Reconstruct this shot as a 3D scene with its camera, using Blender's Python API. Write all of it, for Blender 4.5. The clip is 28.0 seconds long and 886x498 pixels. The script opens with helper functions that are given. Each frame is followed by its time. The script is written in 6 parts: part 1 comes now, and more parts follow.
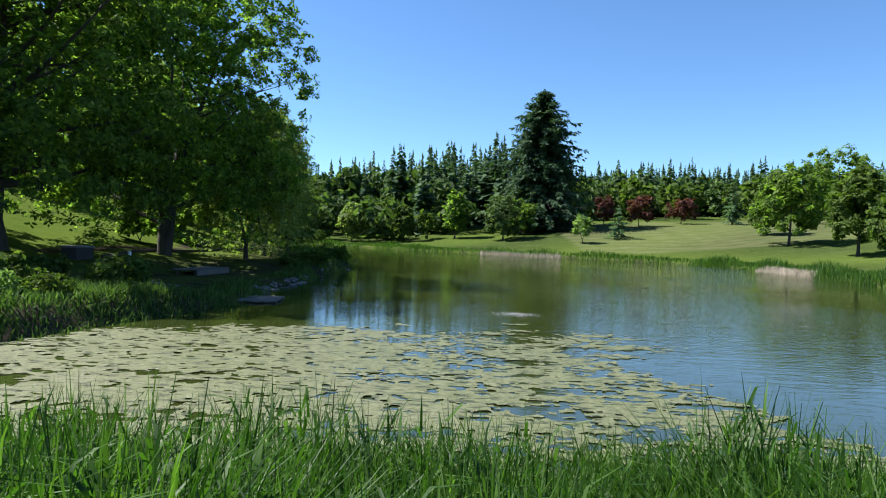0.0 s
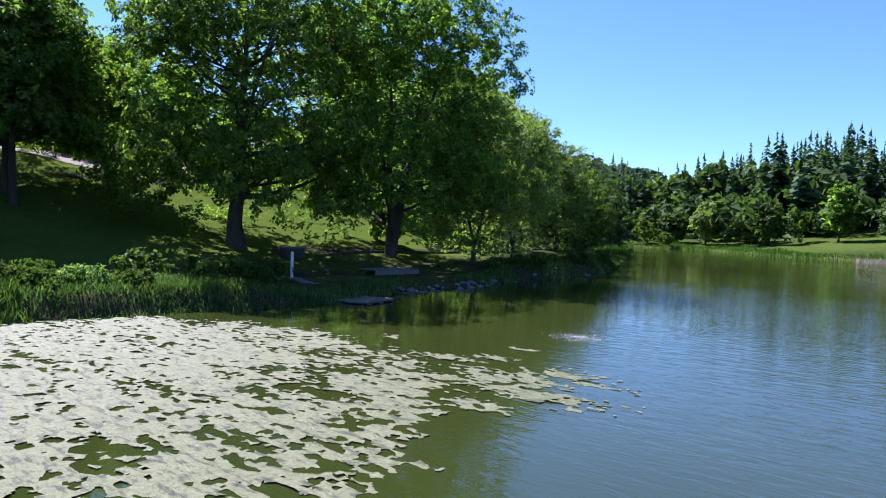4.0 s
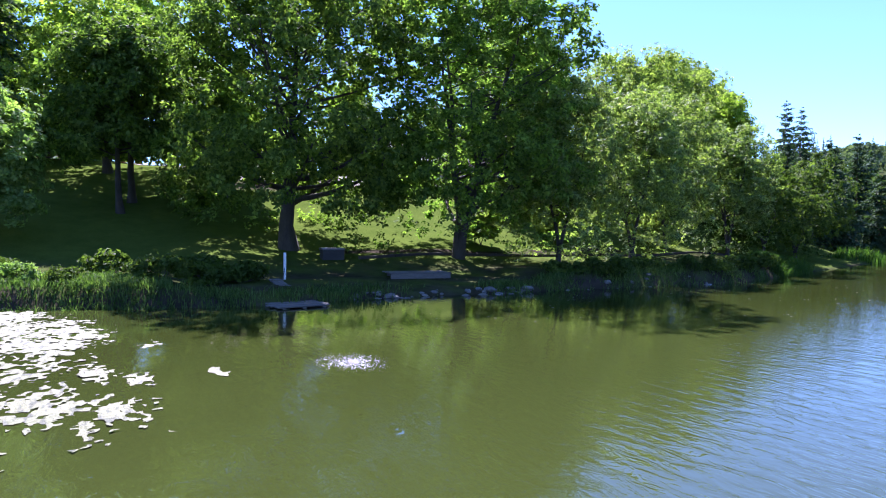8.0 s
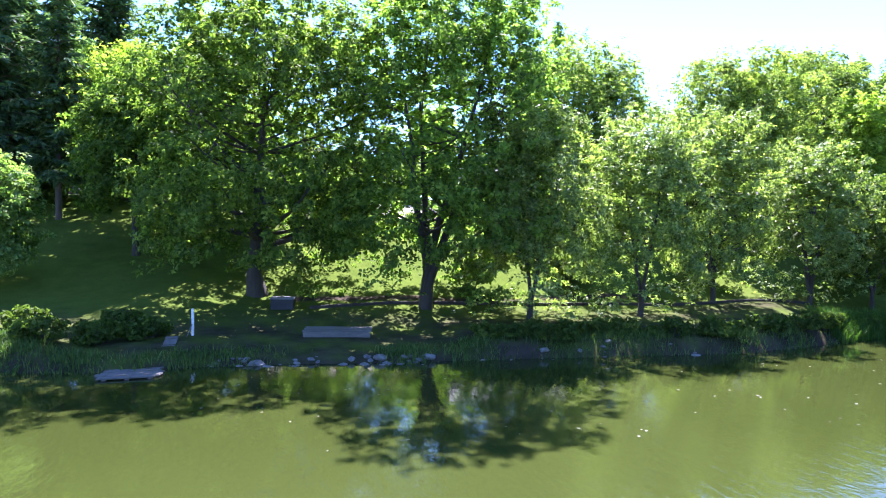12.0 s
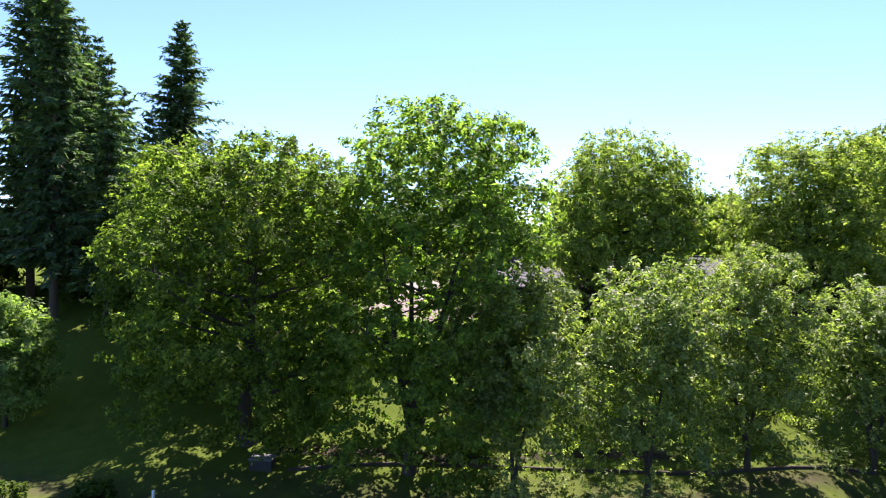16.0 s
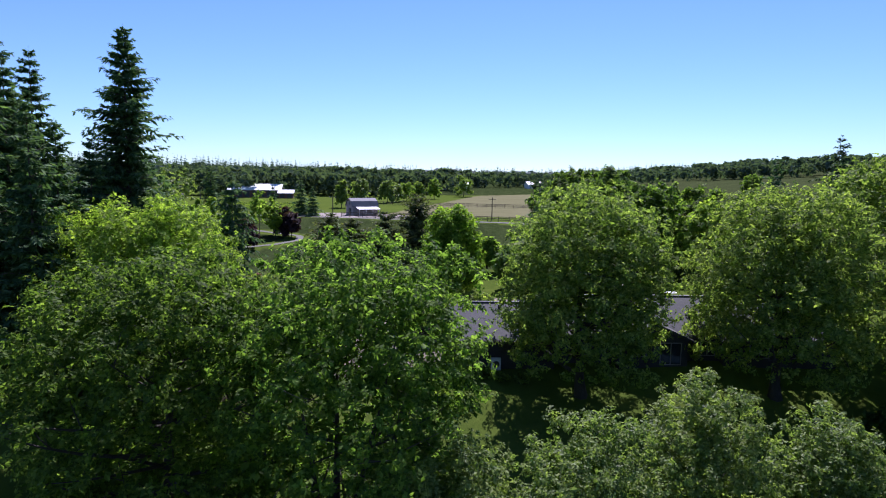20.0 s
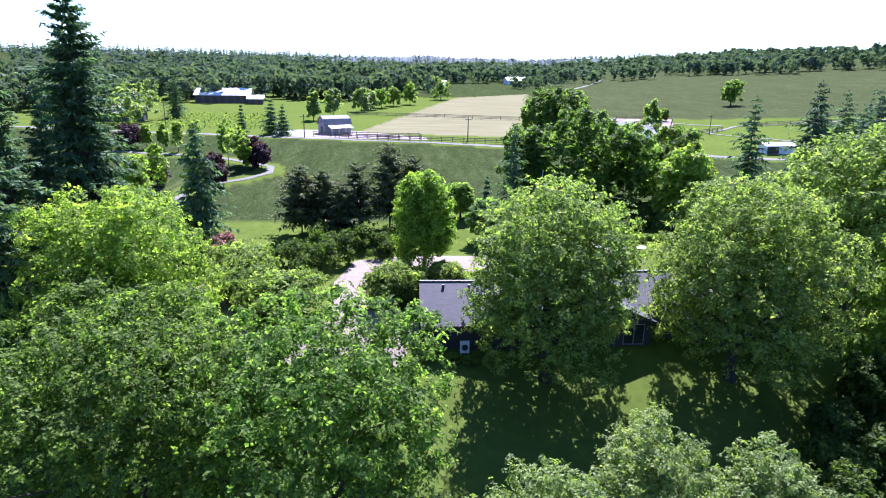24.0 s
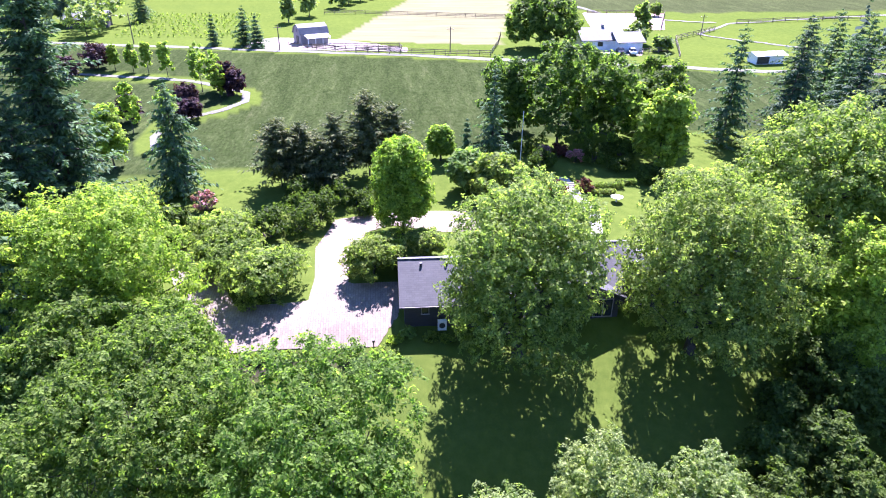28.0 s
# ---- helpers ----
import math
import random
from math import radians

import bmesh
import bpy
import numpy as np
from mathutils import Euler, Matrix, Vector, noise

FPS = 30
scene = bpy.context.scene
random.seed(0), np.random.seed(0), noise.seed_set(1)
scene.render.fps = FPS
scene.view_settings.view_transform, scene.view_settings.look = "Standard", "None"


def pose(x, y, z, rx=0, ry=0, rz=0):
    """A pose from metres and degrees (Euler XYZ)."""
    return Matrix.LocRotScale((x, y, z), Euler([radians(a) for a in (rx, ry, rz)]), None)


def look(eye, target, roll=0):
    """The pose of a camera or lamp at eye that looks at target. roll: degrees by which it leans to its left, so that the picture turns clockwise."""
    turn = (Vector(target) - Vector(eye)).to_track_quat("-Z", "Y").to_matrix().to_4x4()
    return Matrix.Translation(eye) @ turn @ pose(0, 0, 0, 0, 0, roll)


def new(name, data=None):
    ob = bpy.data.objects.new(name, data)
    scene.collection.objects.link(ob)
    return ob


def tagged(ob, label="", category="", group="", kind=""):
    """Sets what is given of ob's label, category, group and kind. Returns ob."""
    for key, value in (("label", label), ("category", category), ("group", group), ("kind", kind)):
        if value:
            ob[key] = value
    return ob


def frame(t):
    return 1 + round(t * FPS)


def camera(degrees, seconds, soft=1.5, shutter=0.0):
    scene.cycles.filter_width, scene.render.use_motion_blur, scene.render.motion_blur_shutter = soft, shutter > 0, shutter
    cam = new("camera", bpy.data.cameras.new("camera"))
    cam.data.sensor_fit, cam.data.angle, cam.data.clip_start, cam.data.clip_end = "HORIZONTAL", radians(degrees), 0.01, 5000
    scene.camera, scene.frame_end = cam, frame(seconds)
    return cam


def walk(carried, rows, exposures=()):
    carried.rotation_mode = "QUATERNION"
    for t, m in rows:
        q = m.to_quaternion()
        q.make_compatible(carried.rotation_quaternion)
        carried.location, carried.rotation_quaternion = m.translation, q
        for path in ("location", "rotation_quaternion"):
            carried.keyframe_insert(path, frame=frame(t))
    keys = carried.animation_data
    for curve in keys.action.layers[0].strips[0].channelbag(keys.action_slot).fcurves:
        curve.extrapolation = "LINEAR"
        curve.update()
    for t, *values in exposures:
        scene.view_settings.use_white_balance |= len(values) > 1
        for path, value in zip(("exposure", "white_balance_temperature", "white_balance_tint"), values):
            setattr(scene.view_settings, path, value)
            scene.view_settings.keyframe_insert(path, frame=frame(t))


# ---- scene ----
cam = camera(70.3, 28.0, soft=1.1)
PATH = [
    (0, (-1.577, -5.260, 2.892), (-1.635, -3.261, 2.855), 2.00),
    (0.5, (-0.147, -5.020, 2.958), (-0.398, -3.036, 2.916), 2.02),
    (1, (1.155, -4.481, 3.004), (0.733, -2.526, 2.957), 2.08),
    (1.5, (2.451, -3.785, 3.057), (1.858, -1.875, 3.005), 2.08),
    (2, (3.806, -3.046, 3.139), (3.047, -1.196, 3.079), 2.00),
    (2.5, (5.105, -2.174, 3.207), (4.187, -0.398, 3.141), 1.88),
    (3, (6.314, -1.161, 3.252), (5.265, 0.541, 3.186), 1.80),
    (3.5, (7.531, -0.118, 3.320), (6.409, 1.536, 3.250), 1.90),
    (5.5, (11.658, 6.170, 3.023), (10.227, 7.566, 2.966), 1.10),
    (6, (12.450, 7.647, 3.062), (10.956, 8.976, 3.002), 1.10),
    (6.5, (13.161, 9.166, 3.096), (11.607, 10.423, 3.034), 1.10),
    (7, (13.737, 10.743, 3.127), (12.123, 11.923, 3.061), 1.08),
    (7.5, (14.133, 12.372, 3.161), (12.454, 13.457, 3.091), 1.00),
    (8, (14.345, 14.056, 3.194), (12.589, 15.012, 3.122), 0.90),
    (8.5, (14.430, 15.790, 3.240), (12.611, 16.618, 3.167), 0.82),
    (9, (14.467, 17.587, 3.299), (12.607, 18.318, 3.223), 0.78),
    (9.5, (14.531, 19.434, 3.450), (12.648, 20.103, 3.381), 0.78),
    (10, (14.729, 21.265, 3.799), (12.838, 21.911, 3.729), 0.85),
    (10.5, (15.109, 23.045, 4.226), (13.206, 23.656, 4.156), 0.85),
    (11, (15.539, 24.743, 4.651), (13.620, 25.300, 4.592), 0.75),
    (11.5, (15.905, 26.340, 5.163), (13.965, 26.825, 5.105), 0.70),
    (13.5, (16.689, 31.917, 8.208), (14.692, 32.032, 8.160), 1.20),
    (14, (16.379, 32.791, 9.270), (14.382, 32.886, 9.228), 1.10),
    (14.5, (15.971, 33.564, 10.386), (13.973, 33.640, 10.349), 1.00),
    (15, (15.495, 34.170, 11.556), (13.495, 34.217, 11.527), 0.95),
    (15.5, (15.009, 34.646, 12.777), (13.010, 34.689, 12.751), 0.97),
    (16, (14.502, 35.082, 14.079), (12.503, 35.125, 14.055), 0.95),
    (16.5, (13.992, 35.550, 15.452), (11.993, 35.593, 15.424), 0.88),
    (17, (13.537, 36.064, 16.830), (11.537, 36.106, 16.801), 0.88),
    (17.5, (13.093, 36.553, 18.181), (11.094, 36.596, 18.149), 0.93),
    (18, (12.580, 37.029, 19.448), (10.582, 37.078, 19.392), 0.97),
    (18.5, (12.049, 37.519, 20.684), (10.051, 37.568, 20.594), 0.97),
    (19, (11.537, 37.976, 21.947), (9.542, 38.029, 21.802), 0.92),
    (19.5, (11.044, 38.390, 23.168), (9.053, 38.445, 22.985), 0.88),
    (20, (10.656, 38.659, 24.418), (8.670, 38.719, 24.191), 0.88),
    (20.5, (10.367, 38.805, 25.745), (8.387, 38.878, 25.474), 0.95),
    (21, (10.116, 38.911, 27.073), (8.143, 38.989, 26.754), 1.07),
    (21.5, (9.895, 38.897, 28.345), (7.929, 38.989, 27.986), 1.30),
    (23.5, (8.849, 39.333, 31.971), (6.925, 39.452, 31.438), 1.10),
    (24, (8.604, 39.450, 33.005), (6.692, 39.580, 32.433), 1.12),
    (24.5, (8.383, 39.644, 34.154), (6.484, 39.777, 33.535), 1.03),
    (25, (8.048, 39.905, 35.276), (6.166, 40.042, 34.614), 0.88),
    (25.5, (7.672, 40.188, 36.383), (5.806, 40.327, 35.678), 0.70),
    (26, (7.391, 40.441, 37.608), (5.544, 40.582, 36.857), 0.50),
    (26.5, (7.182, 40.702, 38.972), (5.354, 40.845, 38.173), 0.25),
    (27, (6.998, 40.944, 40.385), (5.193, 41.085, 39.535), -0.00),
    (27.5, (6.732, 40.942, 41.630), (4.949, 41.087, 40.737), 0.10),
    (28, (6.331, 40.629, 42.616), (4.567, 40.789, 41.688), 0.70),
]
EXPOSURES = [(0, 1.38, 5950, 14), (3, 1.47, 5650, 26), (6, 1.6, 5300, 32), (8, 2.14, 5400, 40), (9, 2.52, 5500, 39), (10, 2.66, 5500, 37), (11, 2.9, 5500, 37), (14, 3.0, 5750, 35), (16, 1.95, 6300, 34), (17, 1.45, 6150, 32), (18, 1.07, 5850, 32), (20, 0.83, 5550, 34), (21.5, 1.12, 5450, 37), (23.5, 1.88, 5300, 38), (25, 2.42, 5250, 43), (28, 2.65, 5450, 46)]
walk(cam, [(t, look(eye, target, roll)) for t, eye, target, roll in PATH], EXPOSURES)

# ---- world, sun, exposure ----
SUN_EL, SUN_AZ = radians(51.5), math.atan2(0.22, -0.975)
world = bpy.data.worlds.new("sky")
scene.world = world
world.use_nodes = True
wn = world.node_tree
sky = wn.nodes.new("ShaderNodeTexSky")
sky.sky_type, sky.sun_disc = "NISHITA", False
sky.sun_elevation = SUN_EL
sky.sun_rotation = math.pi / 2 - SUN_AZ
sky.altitude, sky.air_density, sky.dust_density, sky.ozone_density = 50, 0.9, 0.06, 3.2
tint = wn.nodes.new("ShaderNodeMix")
tint.data_type, tint.blend_type = "RGBA", "MULTIPLY"
tint.inputs["Factor"].default_value = 1.0
tint.inputs["B"].default_value = (0.82, 1.01, 1.09, 1)
wn.links.new(sky.outputs["Color"], tint.inputs["A"])
wn.links.new(tint.outputs["Result"], wn.nodes["Background"].inputs["Color"])
wn.nodes["Background"].inputs["Strength"].default_value = 0.066
sun_dir = Vector((math.cos(SUN_AZ) * math.cos(SUN_EL), math.sin(SUN_AZ) * math.cos(SUN_EL), math.sin(SUN_EL)))
sun = new("sun", bpy.data.lights.new("sun", "SUN"))
sun.data.energy, sun.data.angle, sun.data.color = 5.0, radians(0.53), (1.0, 0.95, 0.86)
sun.matrix_world = look(sun_dir * 300, (0, 0, 0))

# ---- materials ----


def nodes_of(name):
    m = bpy.data.materials.new(name)
    m.use_nodes = True
    t = m.node_tree
    return m, t, t.nodes["Principled BSDF"], t.nodes["Material Output"]


def ramp(t, fac, stops):
    r = t.nodes.new("ShaderNodeValToRGB")
    els = r.color_ramp.elements
    els[0].position, els[0].color = stops[0][0], (*stops[0][1], 1)
    els[1].position, els[1].color = stops[-1][0], (*stops[-1][1], 1)
    for p, c in stops[1:-1]:
        e = els.new(p)
        e.color = (*c, 1)
    t.links.new(fac, r.inputs["Fac"])
    return r.outputs["Color"]


def tex(t, scale, detail=6.0, rough=0.6, stretch=None, distort=0.0, coords="Object"):
    n = t.nodes.new("ShaderNodeTexNoise")
    n.inputs["Scale"].default_value, n.inputs["Detail"].default_value = scale, detail
    n.inputs["Roughness"].default_value, n.inputs["Distortion"].default_value = rough, distort
    c = t.nodes.new("ShaderNodeTexCoord")
    if stretch:
        mp = t.nodes.new("ShaderNodeMapping")
        mp.inputs["Scale"].default_value = stretch
        t.links.new(c.outputs[coords], mp.inputs["Vector"])
        t.links.new(mp.outputs["Vector"], n.inputs["Vector"])
    else:
        t.links.new(c.outputs[coords], n.inputs["Vector"])
    return n.outputs["Fac"]


def mix(t, fac, a, b, blend="MIX"):
    m = t.nodes.new("ShaderNodeMix")
    m.data_type, m.blend_type = "RGBA", blend
    for sock, v in ((m.inputs["Factor"], fac), (m.inputs["A"], a), (m.inputs["B"], b)):
        if isinstance(v, (int, float)):
            sock.default_value = v
        elif isinstance(v, tuple):
            sock.default_value = (*v, 1)
        else:
            t.links.new(v, sock)
    return m.outputs["Result"]


def bump(t, bsdf, height, strength=0.4, distance=0.02):
    b = t.nodes.new("ShaderNodeBump")
    b.inputs["Strength"].default_value, b.inputs["Distance"].default_value = strength, distance
    t.links.new(height, b.inputs["Height"])
    t.links.new(b.outputs["Normal"], bsdf.inputs["Normal"])


def surface(name, a, b, scale=3.0, rough=0.85, fine=40.0, relief=0.3, metal=0.0, stretch=None, per_object=0.0):
    """A worn solid: two colours mottled at two scales, with a fine relief."""
    m, t, p, out = nodes_of(name)
    n1, n2 = tex(t, scale, 5, 0.6, stretch), tex(t, fine, 4, 0.7, stretch)
    col = ramp(t, n1, [(0.3, a), (0.7, b)])
    col = mix(t, 0.35, col, ramp(t, n2, [(0.3, tuple(v * 0.6 for v in a)), (0.7, tuple(min(1, v * 1.25) for v in b))]))
    if per_object:
        oi = t.nodes.new("ShaderNodeObjectInfo")
        lift = ramp(t, oi.outputs["Random"], [(0.0, (1 - per_object,) * 3), (1.0, (1.0,) * 3)])
        col = mix(t, 1.0, col, lift, "MULTIPLY")
    t.links.new(col, p.inputs["Base Color"])
    p.inputs["Roughness"].default_value, p.inputs["Metallic"].default_value = rough, metal
    bump(t, p, n2, relief, 0.02)
    return m


def foliage(name, dark, mid, light, through_light=0.35, gloss=0.6, spec=0.1):
    """Leaves: colour varies from leaf to leaf and over the crown; light passes through them."""
    m, t, p, out = nodes_of(name)
    geo = t.nodes.new("ShaderNodeNewGeometry")
    col = ramp(t, geo.outputs["Random Per Island"], [(0.0, dark), (0.55, mid), (1.0, light)])
    oi = t.nodes.new("ShaderNodeObjectInfo")
    tint = ramp(t, oi.outputs["Random"], [(0.0, (0.9, 0.95, 0.95)), (0.5, (1, 1, 1)), (1.0, (1.05, 1.03, 0.92))])
    col = mix(t, 1.0, col, tint, "MULTIPLY")
    patch, tuft = tex(t, 0.5, 3, 0.5), tex(t, 2.6, 2, 0.5)
    col = mix(t, 1.0, col, ramp(t, patch, [(0.3, (0.8, 0.85, 0.85)), (0.7, (1.15, 1.12, 1.0))]), "MULTIPLY")
    col = mix(t, 1.0, col, ramp(t, tuft, [(0.35, (0.84, 0.84, 0.84)), (0.65, (1.16, 1.13, 0.95))]), "MULTIPLY")
    t.links.new(col, p.inputs["Base Color"])
    p.inputs["Roughness"].default_value = gloss
    p.inputs["Specular IOR Level"].default_value = spec
    tr = t.nodes.new("ShaderNodeBsdfTranslucent")
    warm = mix(t, 1.0, col, (1.7, 1.95, 0.75), "MULTIPLY")
    t.links.new(warm, tr.inputs["Color"])
    ms = t.nodes.new("ShaderNodeMixShader")
    ms.inputs["Fac"].default_value = through_light
    t.links.new(p.outputs["BSDF"], ms.inputs[1])
    t.links.new(tr.outputs["BSDF"], ms.inputs[2])
    t.links.new(ms.outputs["Shader"], out.inputs["Surface"])
    return m


oak_leaf = foliage("oak_leaf", (0.048, 0.084, 0.019), (0.113, 0.175, 0.035), (0.203, 0.287, 0.067), 0.6)
dark_oak_leaf = foliage("dark_oak_leaf", (0.035, 0.063, 0.014), (0.086, 0.138, 0.029), (0.165, 0.233, 0.056), 0.54)
maple_leaf = foliage("maple_leaf", (0.072, 0.110, 0.028), (0.151, 0.206, 0.054), (0.258, 0.306, 0.100), 0.54)
bright_leaf = foliage("bright_leaf", (0.094, 0.151, 0.021), (0.187, 0.265, 0.042), (0.277, 0.351, 0.074), 0.54)
linden_leaf = foliage("linden_leaf", (0.087, 0.150, 0.020), (0.171, 0.263, 0.035), (0.274, 0.366, 0.062), 0.5)
alder_leaf = foliage("alder_leaf", (0.076, 0.112, 0.032), (0.150, 0.202, 0.062), (0.258, 0.312, 0.115), 0.46, 0.5, 0.18)
willow_leaf = foliage("willow_leaf", (0.085, 0.140, 0.045), (0.150, 0.225, 0.075), (0.230, 0.310, 0.125), 0.48)
red_leaf = foliage("red_leaf", (0.042, 0.018, 0.016), (0.085, 0.030, 0.028), (0.14, 0.055, 0.045), 0.3)
purple_leaf = foliage("purple_leaf", (0.02, 0.012, 0.018), (0.045, 0.022, 0.035), (0.08, 0.04, 0.05), 0.25)
pink_leaf = foliage("pink_leaf", (0.08, 0.104, 0.04), (0.4, 0.16, 0.224), (0.52, 0.256, 0.304), 0.2)
# dark leaves; on the young bank alders the darkness stands in for shade
dark_or_shaded_leaf = foliage("dark_or_shaded_foliage", (0.032, 0.055, 0.011), (0.060, 0.097, 0.020), (0.096, 0.139, 0.032), 0.4)
# paler, bluish colours that stand in for haze over the far woods
hazed_leaf = foliage("hazed_wood_leaf", (0.064, 0.094, 0.074), (0.080, 0.112, 0.086), (0.100, 0.134, 0.100), 0.25, 0.95, 0.02)
hazed_needle = foliage("hazed_wood_needle", (0.044, 0.070, 0.070), (0.058, 0.086, 0.084), (0.076, 0.104, 0.098), 0.25, 0.95, 0.02)
needle = foliage("needle", (0.038, 0.075, 0.045), (0.079, 0.138, 0.074), (0.142, 0.219, 0.112), 0.3, 0.7, 0.08)
pine_needle = foliage("pine_needle", (0.045, 0.059, 0.028), (0.090, 0.109, 0.048), (0.154, 0.162, 0.078), 0.25, 0.7, 0.08)
reed_blade = foliage("reed_blade", (0.016, 0.044, 0.006), (0.037, 0.087, 0.011), (0.077, 0.143, 0.026), 0.4, 0.5, 0.2)
wood_leaf = foliage("wood_leaf", (0.030, 0.054, 0.018), (0.058, 0.094, 0.030), (0.098, 0.145, 0.050), 0.3)
wood_needle = foliage("wood_needle", (0.022, 0.046, 0.030), (0.042, 0.078, 0.046), (0.075, 0.118, 0.066), 0.2, 0.7, 0.08)
bark = surface("bark", (0.026, 0.021, 0.017), (0.066, 0.055, 0.044), 4, 0.95, 22, 0.9, stretch=(1, 1, 0.25))
fir_bark = surface("fir_bark", (0.05, 0.038, 0.03), (0.11, 0.085, 0.065), 4, 0.95, 20, 0.9, stretch=(1, 1, 0.25))


def ground_material():
    m, t, p, out = nodes_of("ground_cover")
    geo = t.nodes.new("ShaderNodeNewGeometry")
    att = t.nodes.new("ShaderNodeAttribute")
    att.attribute_name = "cover"
    sep = t.nodes.new("ShaderNodeSeparateColor")
    t.links.new(att.outputs["Color"], sep.inputs["Color"])
    n1, n2, n3 = tex(t, 0.06, 6, 0.6), tex(t, 0.9, 6, 0.65), tex(t, 14, 4, 0.7)
    lawn = ramp(t, n1, [(0.3, (0.056, 0.09, 0.016)), (0.7, (0.092, 0.127, 0.019))])
    lawn = mix(t, 0.55, lawn, ramp(t, n2, [(0.3, (0.034, 0.059, 0.01)), (0.7, (0.104, 0.132, 0.025))]))
    lawn = mix(t, 0.3, lawn, ramp(t, n3, [(0.3, (0.019, 0.038, 0.005)), (0.7, (0.111, 0.148, 0.03))]))
    rows = tex(t, 0.5, 5, 0.7, (0.12, 1.0, 1.0))
    crop = ramp(t, rows, [(0.3, (0.020, 0.036, 0.009)), (0.55, (0.034, 0.056, 0.014)), (0.75, (0.062, 0.080, 0.027))])
    crop = mix(t, 0.3, crop, ramp(t, n2, [(0.3, (0.026, 0.044, 0.012)), (0.7, (0.088, 0.108, 0.042))]))
    wind = tex(t, 0.16, 4, 0.6, (0.3, 1.0, 1.0), 1.2)
    crop = mix(t, 1.0, crop, ramp(t, wind, [(0.35, (0.78, 0.74, 0.84)), (0.6, (1.0, 0.92, 1.05)), (0.75, (1.4, 1.25, 1.35))]), "MULTIPLY")
    tufts = tex(t, 1.6, 5, 0.75, (0.6, 1.6, 1.0))
    crop = mix(t, 1.0, crop, ramp(t, tufts, [(0.35, (0.55, 0.58, 0.55)), (0.55, (0.95, 0.95, 0.95)), (0.72, (1.45, 1.4, 1.3))]), "MULTIPLY")
    hay = ramp(t, tex(t, 0.3, 6, 0.7, (1.0, 0.15, 1.0)), [(0.3, (0.115, 0.113, 0.056)), (0.7, (0.168, 0.160, 0.086))])
    soil = ramp(t, n2, [(0.3, (0.021, 0.018, 0.013)), (0.7, (0.063, 0.052, 0.038))])
    col = mix(t, sep.outputs["Red"], lawn, crop)
    col = mix(t, sep.outputs["Green"], col, hay)
    col = mix(t, sep.outputs["Blue"], col, soil)
    t.links.new(col, p.inputs["Base Color"])
    p.inputs["Roughness"].default_value = 0.95
    p.inputs["Specular IOR Level"].default_value = 0.0
    bump(t, p, n3, 0.5, 0.06)
    return m


def water_material():
    m, t, p, out = nodes_of("pond_water")
    n1 = tex(t, 0.05, 3, 0.5)
    col = ramp(t, n1, [(0.3, (0.023, 0.031, 0.006)), (0.7, (0.032, 0.042, 0.009))])
    t.links.new(col, p.inputs["Base Color"])
    p.inputs["Roughness"].default_value = 0.03
    p.inputs["IOR"].default_value = 1.72
    ripple = tex(t, 3.0, 3, 0.6, (0.45, 1.3, 1.0), 0.8)
    gust = ramp(t, tex(t, 0.045, 3, 0.55), [(0.36, (0.22,) * 3), (0.62, (1.0,) * 3)])
    mul = t.nodes.new("ShaderNodeMath")
    mul.operation = "MULTIPLY"
    t.links.new(ripple, mul.inputs[0])
    t.links.new(gust, mul.inputs[1])
    # calm in the lee of the west bank, ruffled on the open pond
    co = t.nodes.new("ShaderNodeTexCoord")
    xyz = t.nodes.new("ShaderNodeSeparateXYZ")
    lee = t.nodes.new("ShaderNodeMapRange")
    t.links.new(co.outputs["Object"], xyz.inputs["Vector"])
    t.links.new(xyz.outputs["X"], lee.inputs["Value"])
    for k, v in (("From Min", -5.0), ("From Max", 15.0), ("To Min", 0.24), ("To Max", 0.76)):
        lee.inputs[k].default_value = v
    mul2 = t.nodes.new("ShaderNodeMath")
    mul2.operation = "MULTIPLY"
    t.links.new(mul.outputs[0], mul2.inputs[0])
    t.links.new(lee.outputs["Result"], mul2.inputs[1])
    bump(t, p, mul2.outputs[0], 0.9, 0.045)
    return m


ground_mat, water_mat = ground_material(), water_material()

# ---- building helpers ----


def link_mesh(name, V, F, material, smooth=False):
    me = bpy.data.meshes.new(name)
    V, F = np.asarray(V, dtype=np.float32), np.asarray(F, dtype=np.int32)
    k = F.shape[1]
    me.vertices.add(len(V))
    me.vertices.foreach_set("co", V.ravel())
    me.loops.add(F.size)
    me.loops.foreach_set("vertex_index", F.ravel())
    me.polygons.add(len(F))
    me.polygons.foreach_set("loop_start", np.arange(0, F.size, k, dtype=np.int32))
    me.polygons.foreach_set("use_smooth", np.full(len(F), smooth))
    me.update(calc_edges=True)
    me.validate()
    if material:
        me.materials.append(material)
    return new(name, me)


def thing(name, at, label, category, group="", turn=0.0):
    e = new(name)
    e.empty_display_size = 0.5
    e.matrix_basis = pose(*at, 0, 0, turn)
    return tagged(e, label, category, group)


def part_np(name, V, F, material, parent, label="", smooth=False):
    ob = link_mesh(name, V, F, material, smooth)
    ob.parent = parent
    if label:
        ob["label"] = label
    return ob


def part(name, bm, material, parent, label=""):
    me = bpy.data.meshes.new(name)
    bm.to_mesh(me)
    bm.free()
    me.materials.append(material)
    ob = new(name, me)
    ob.parent = parent
    if label:
        ob["label"] = label
    return ob


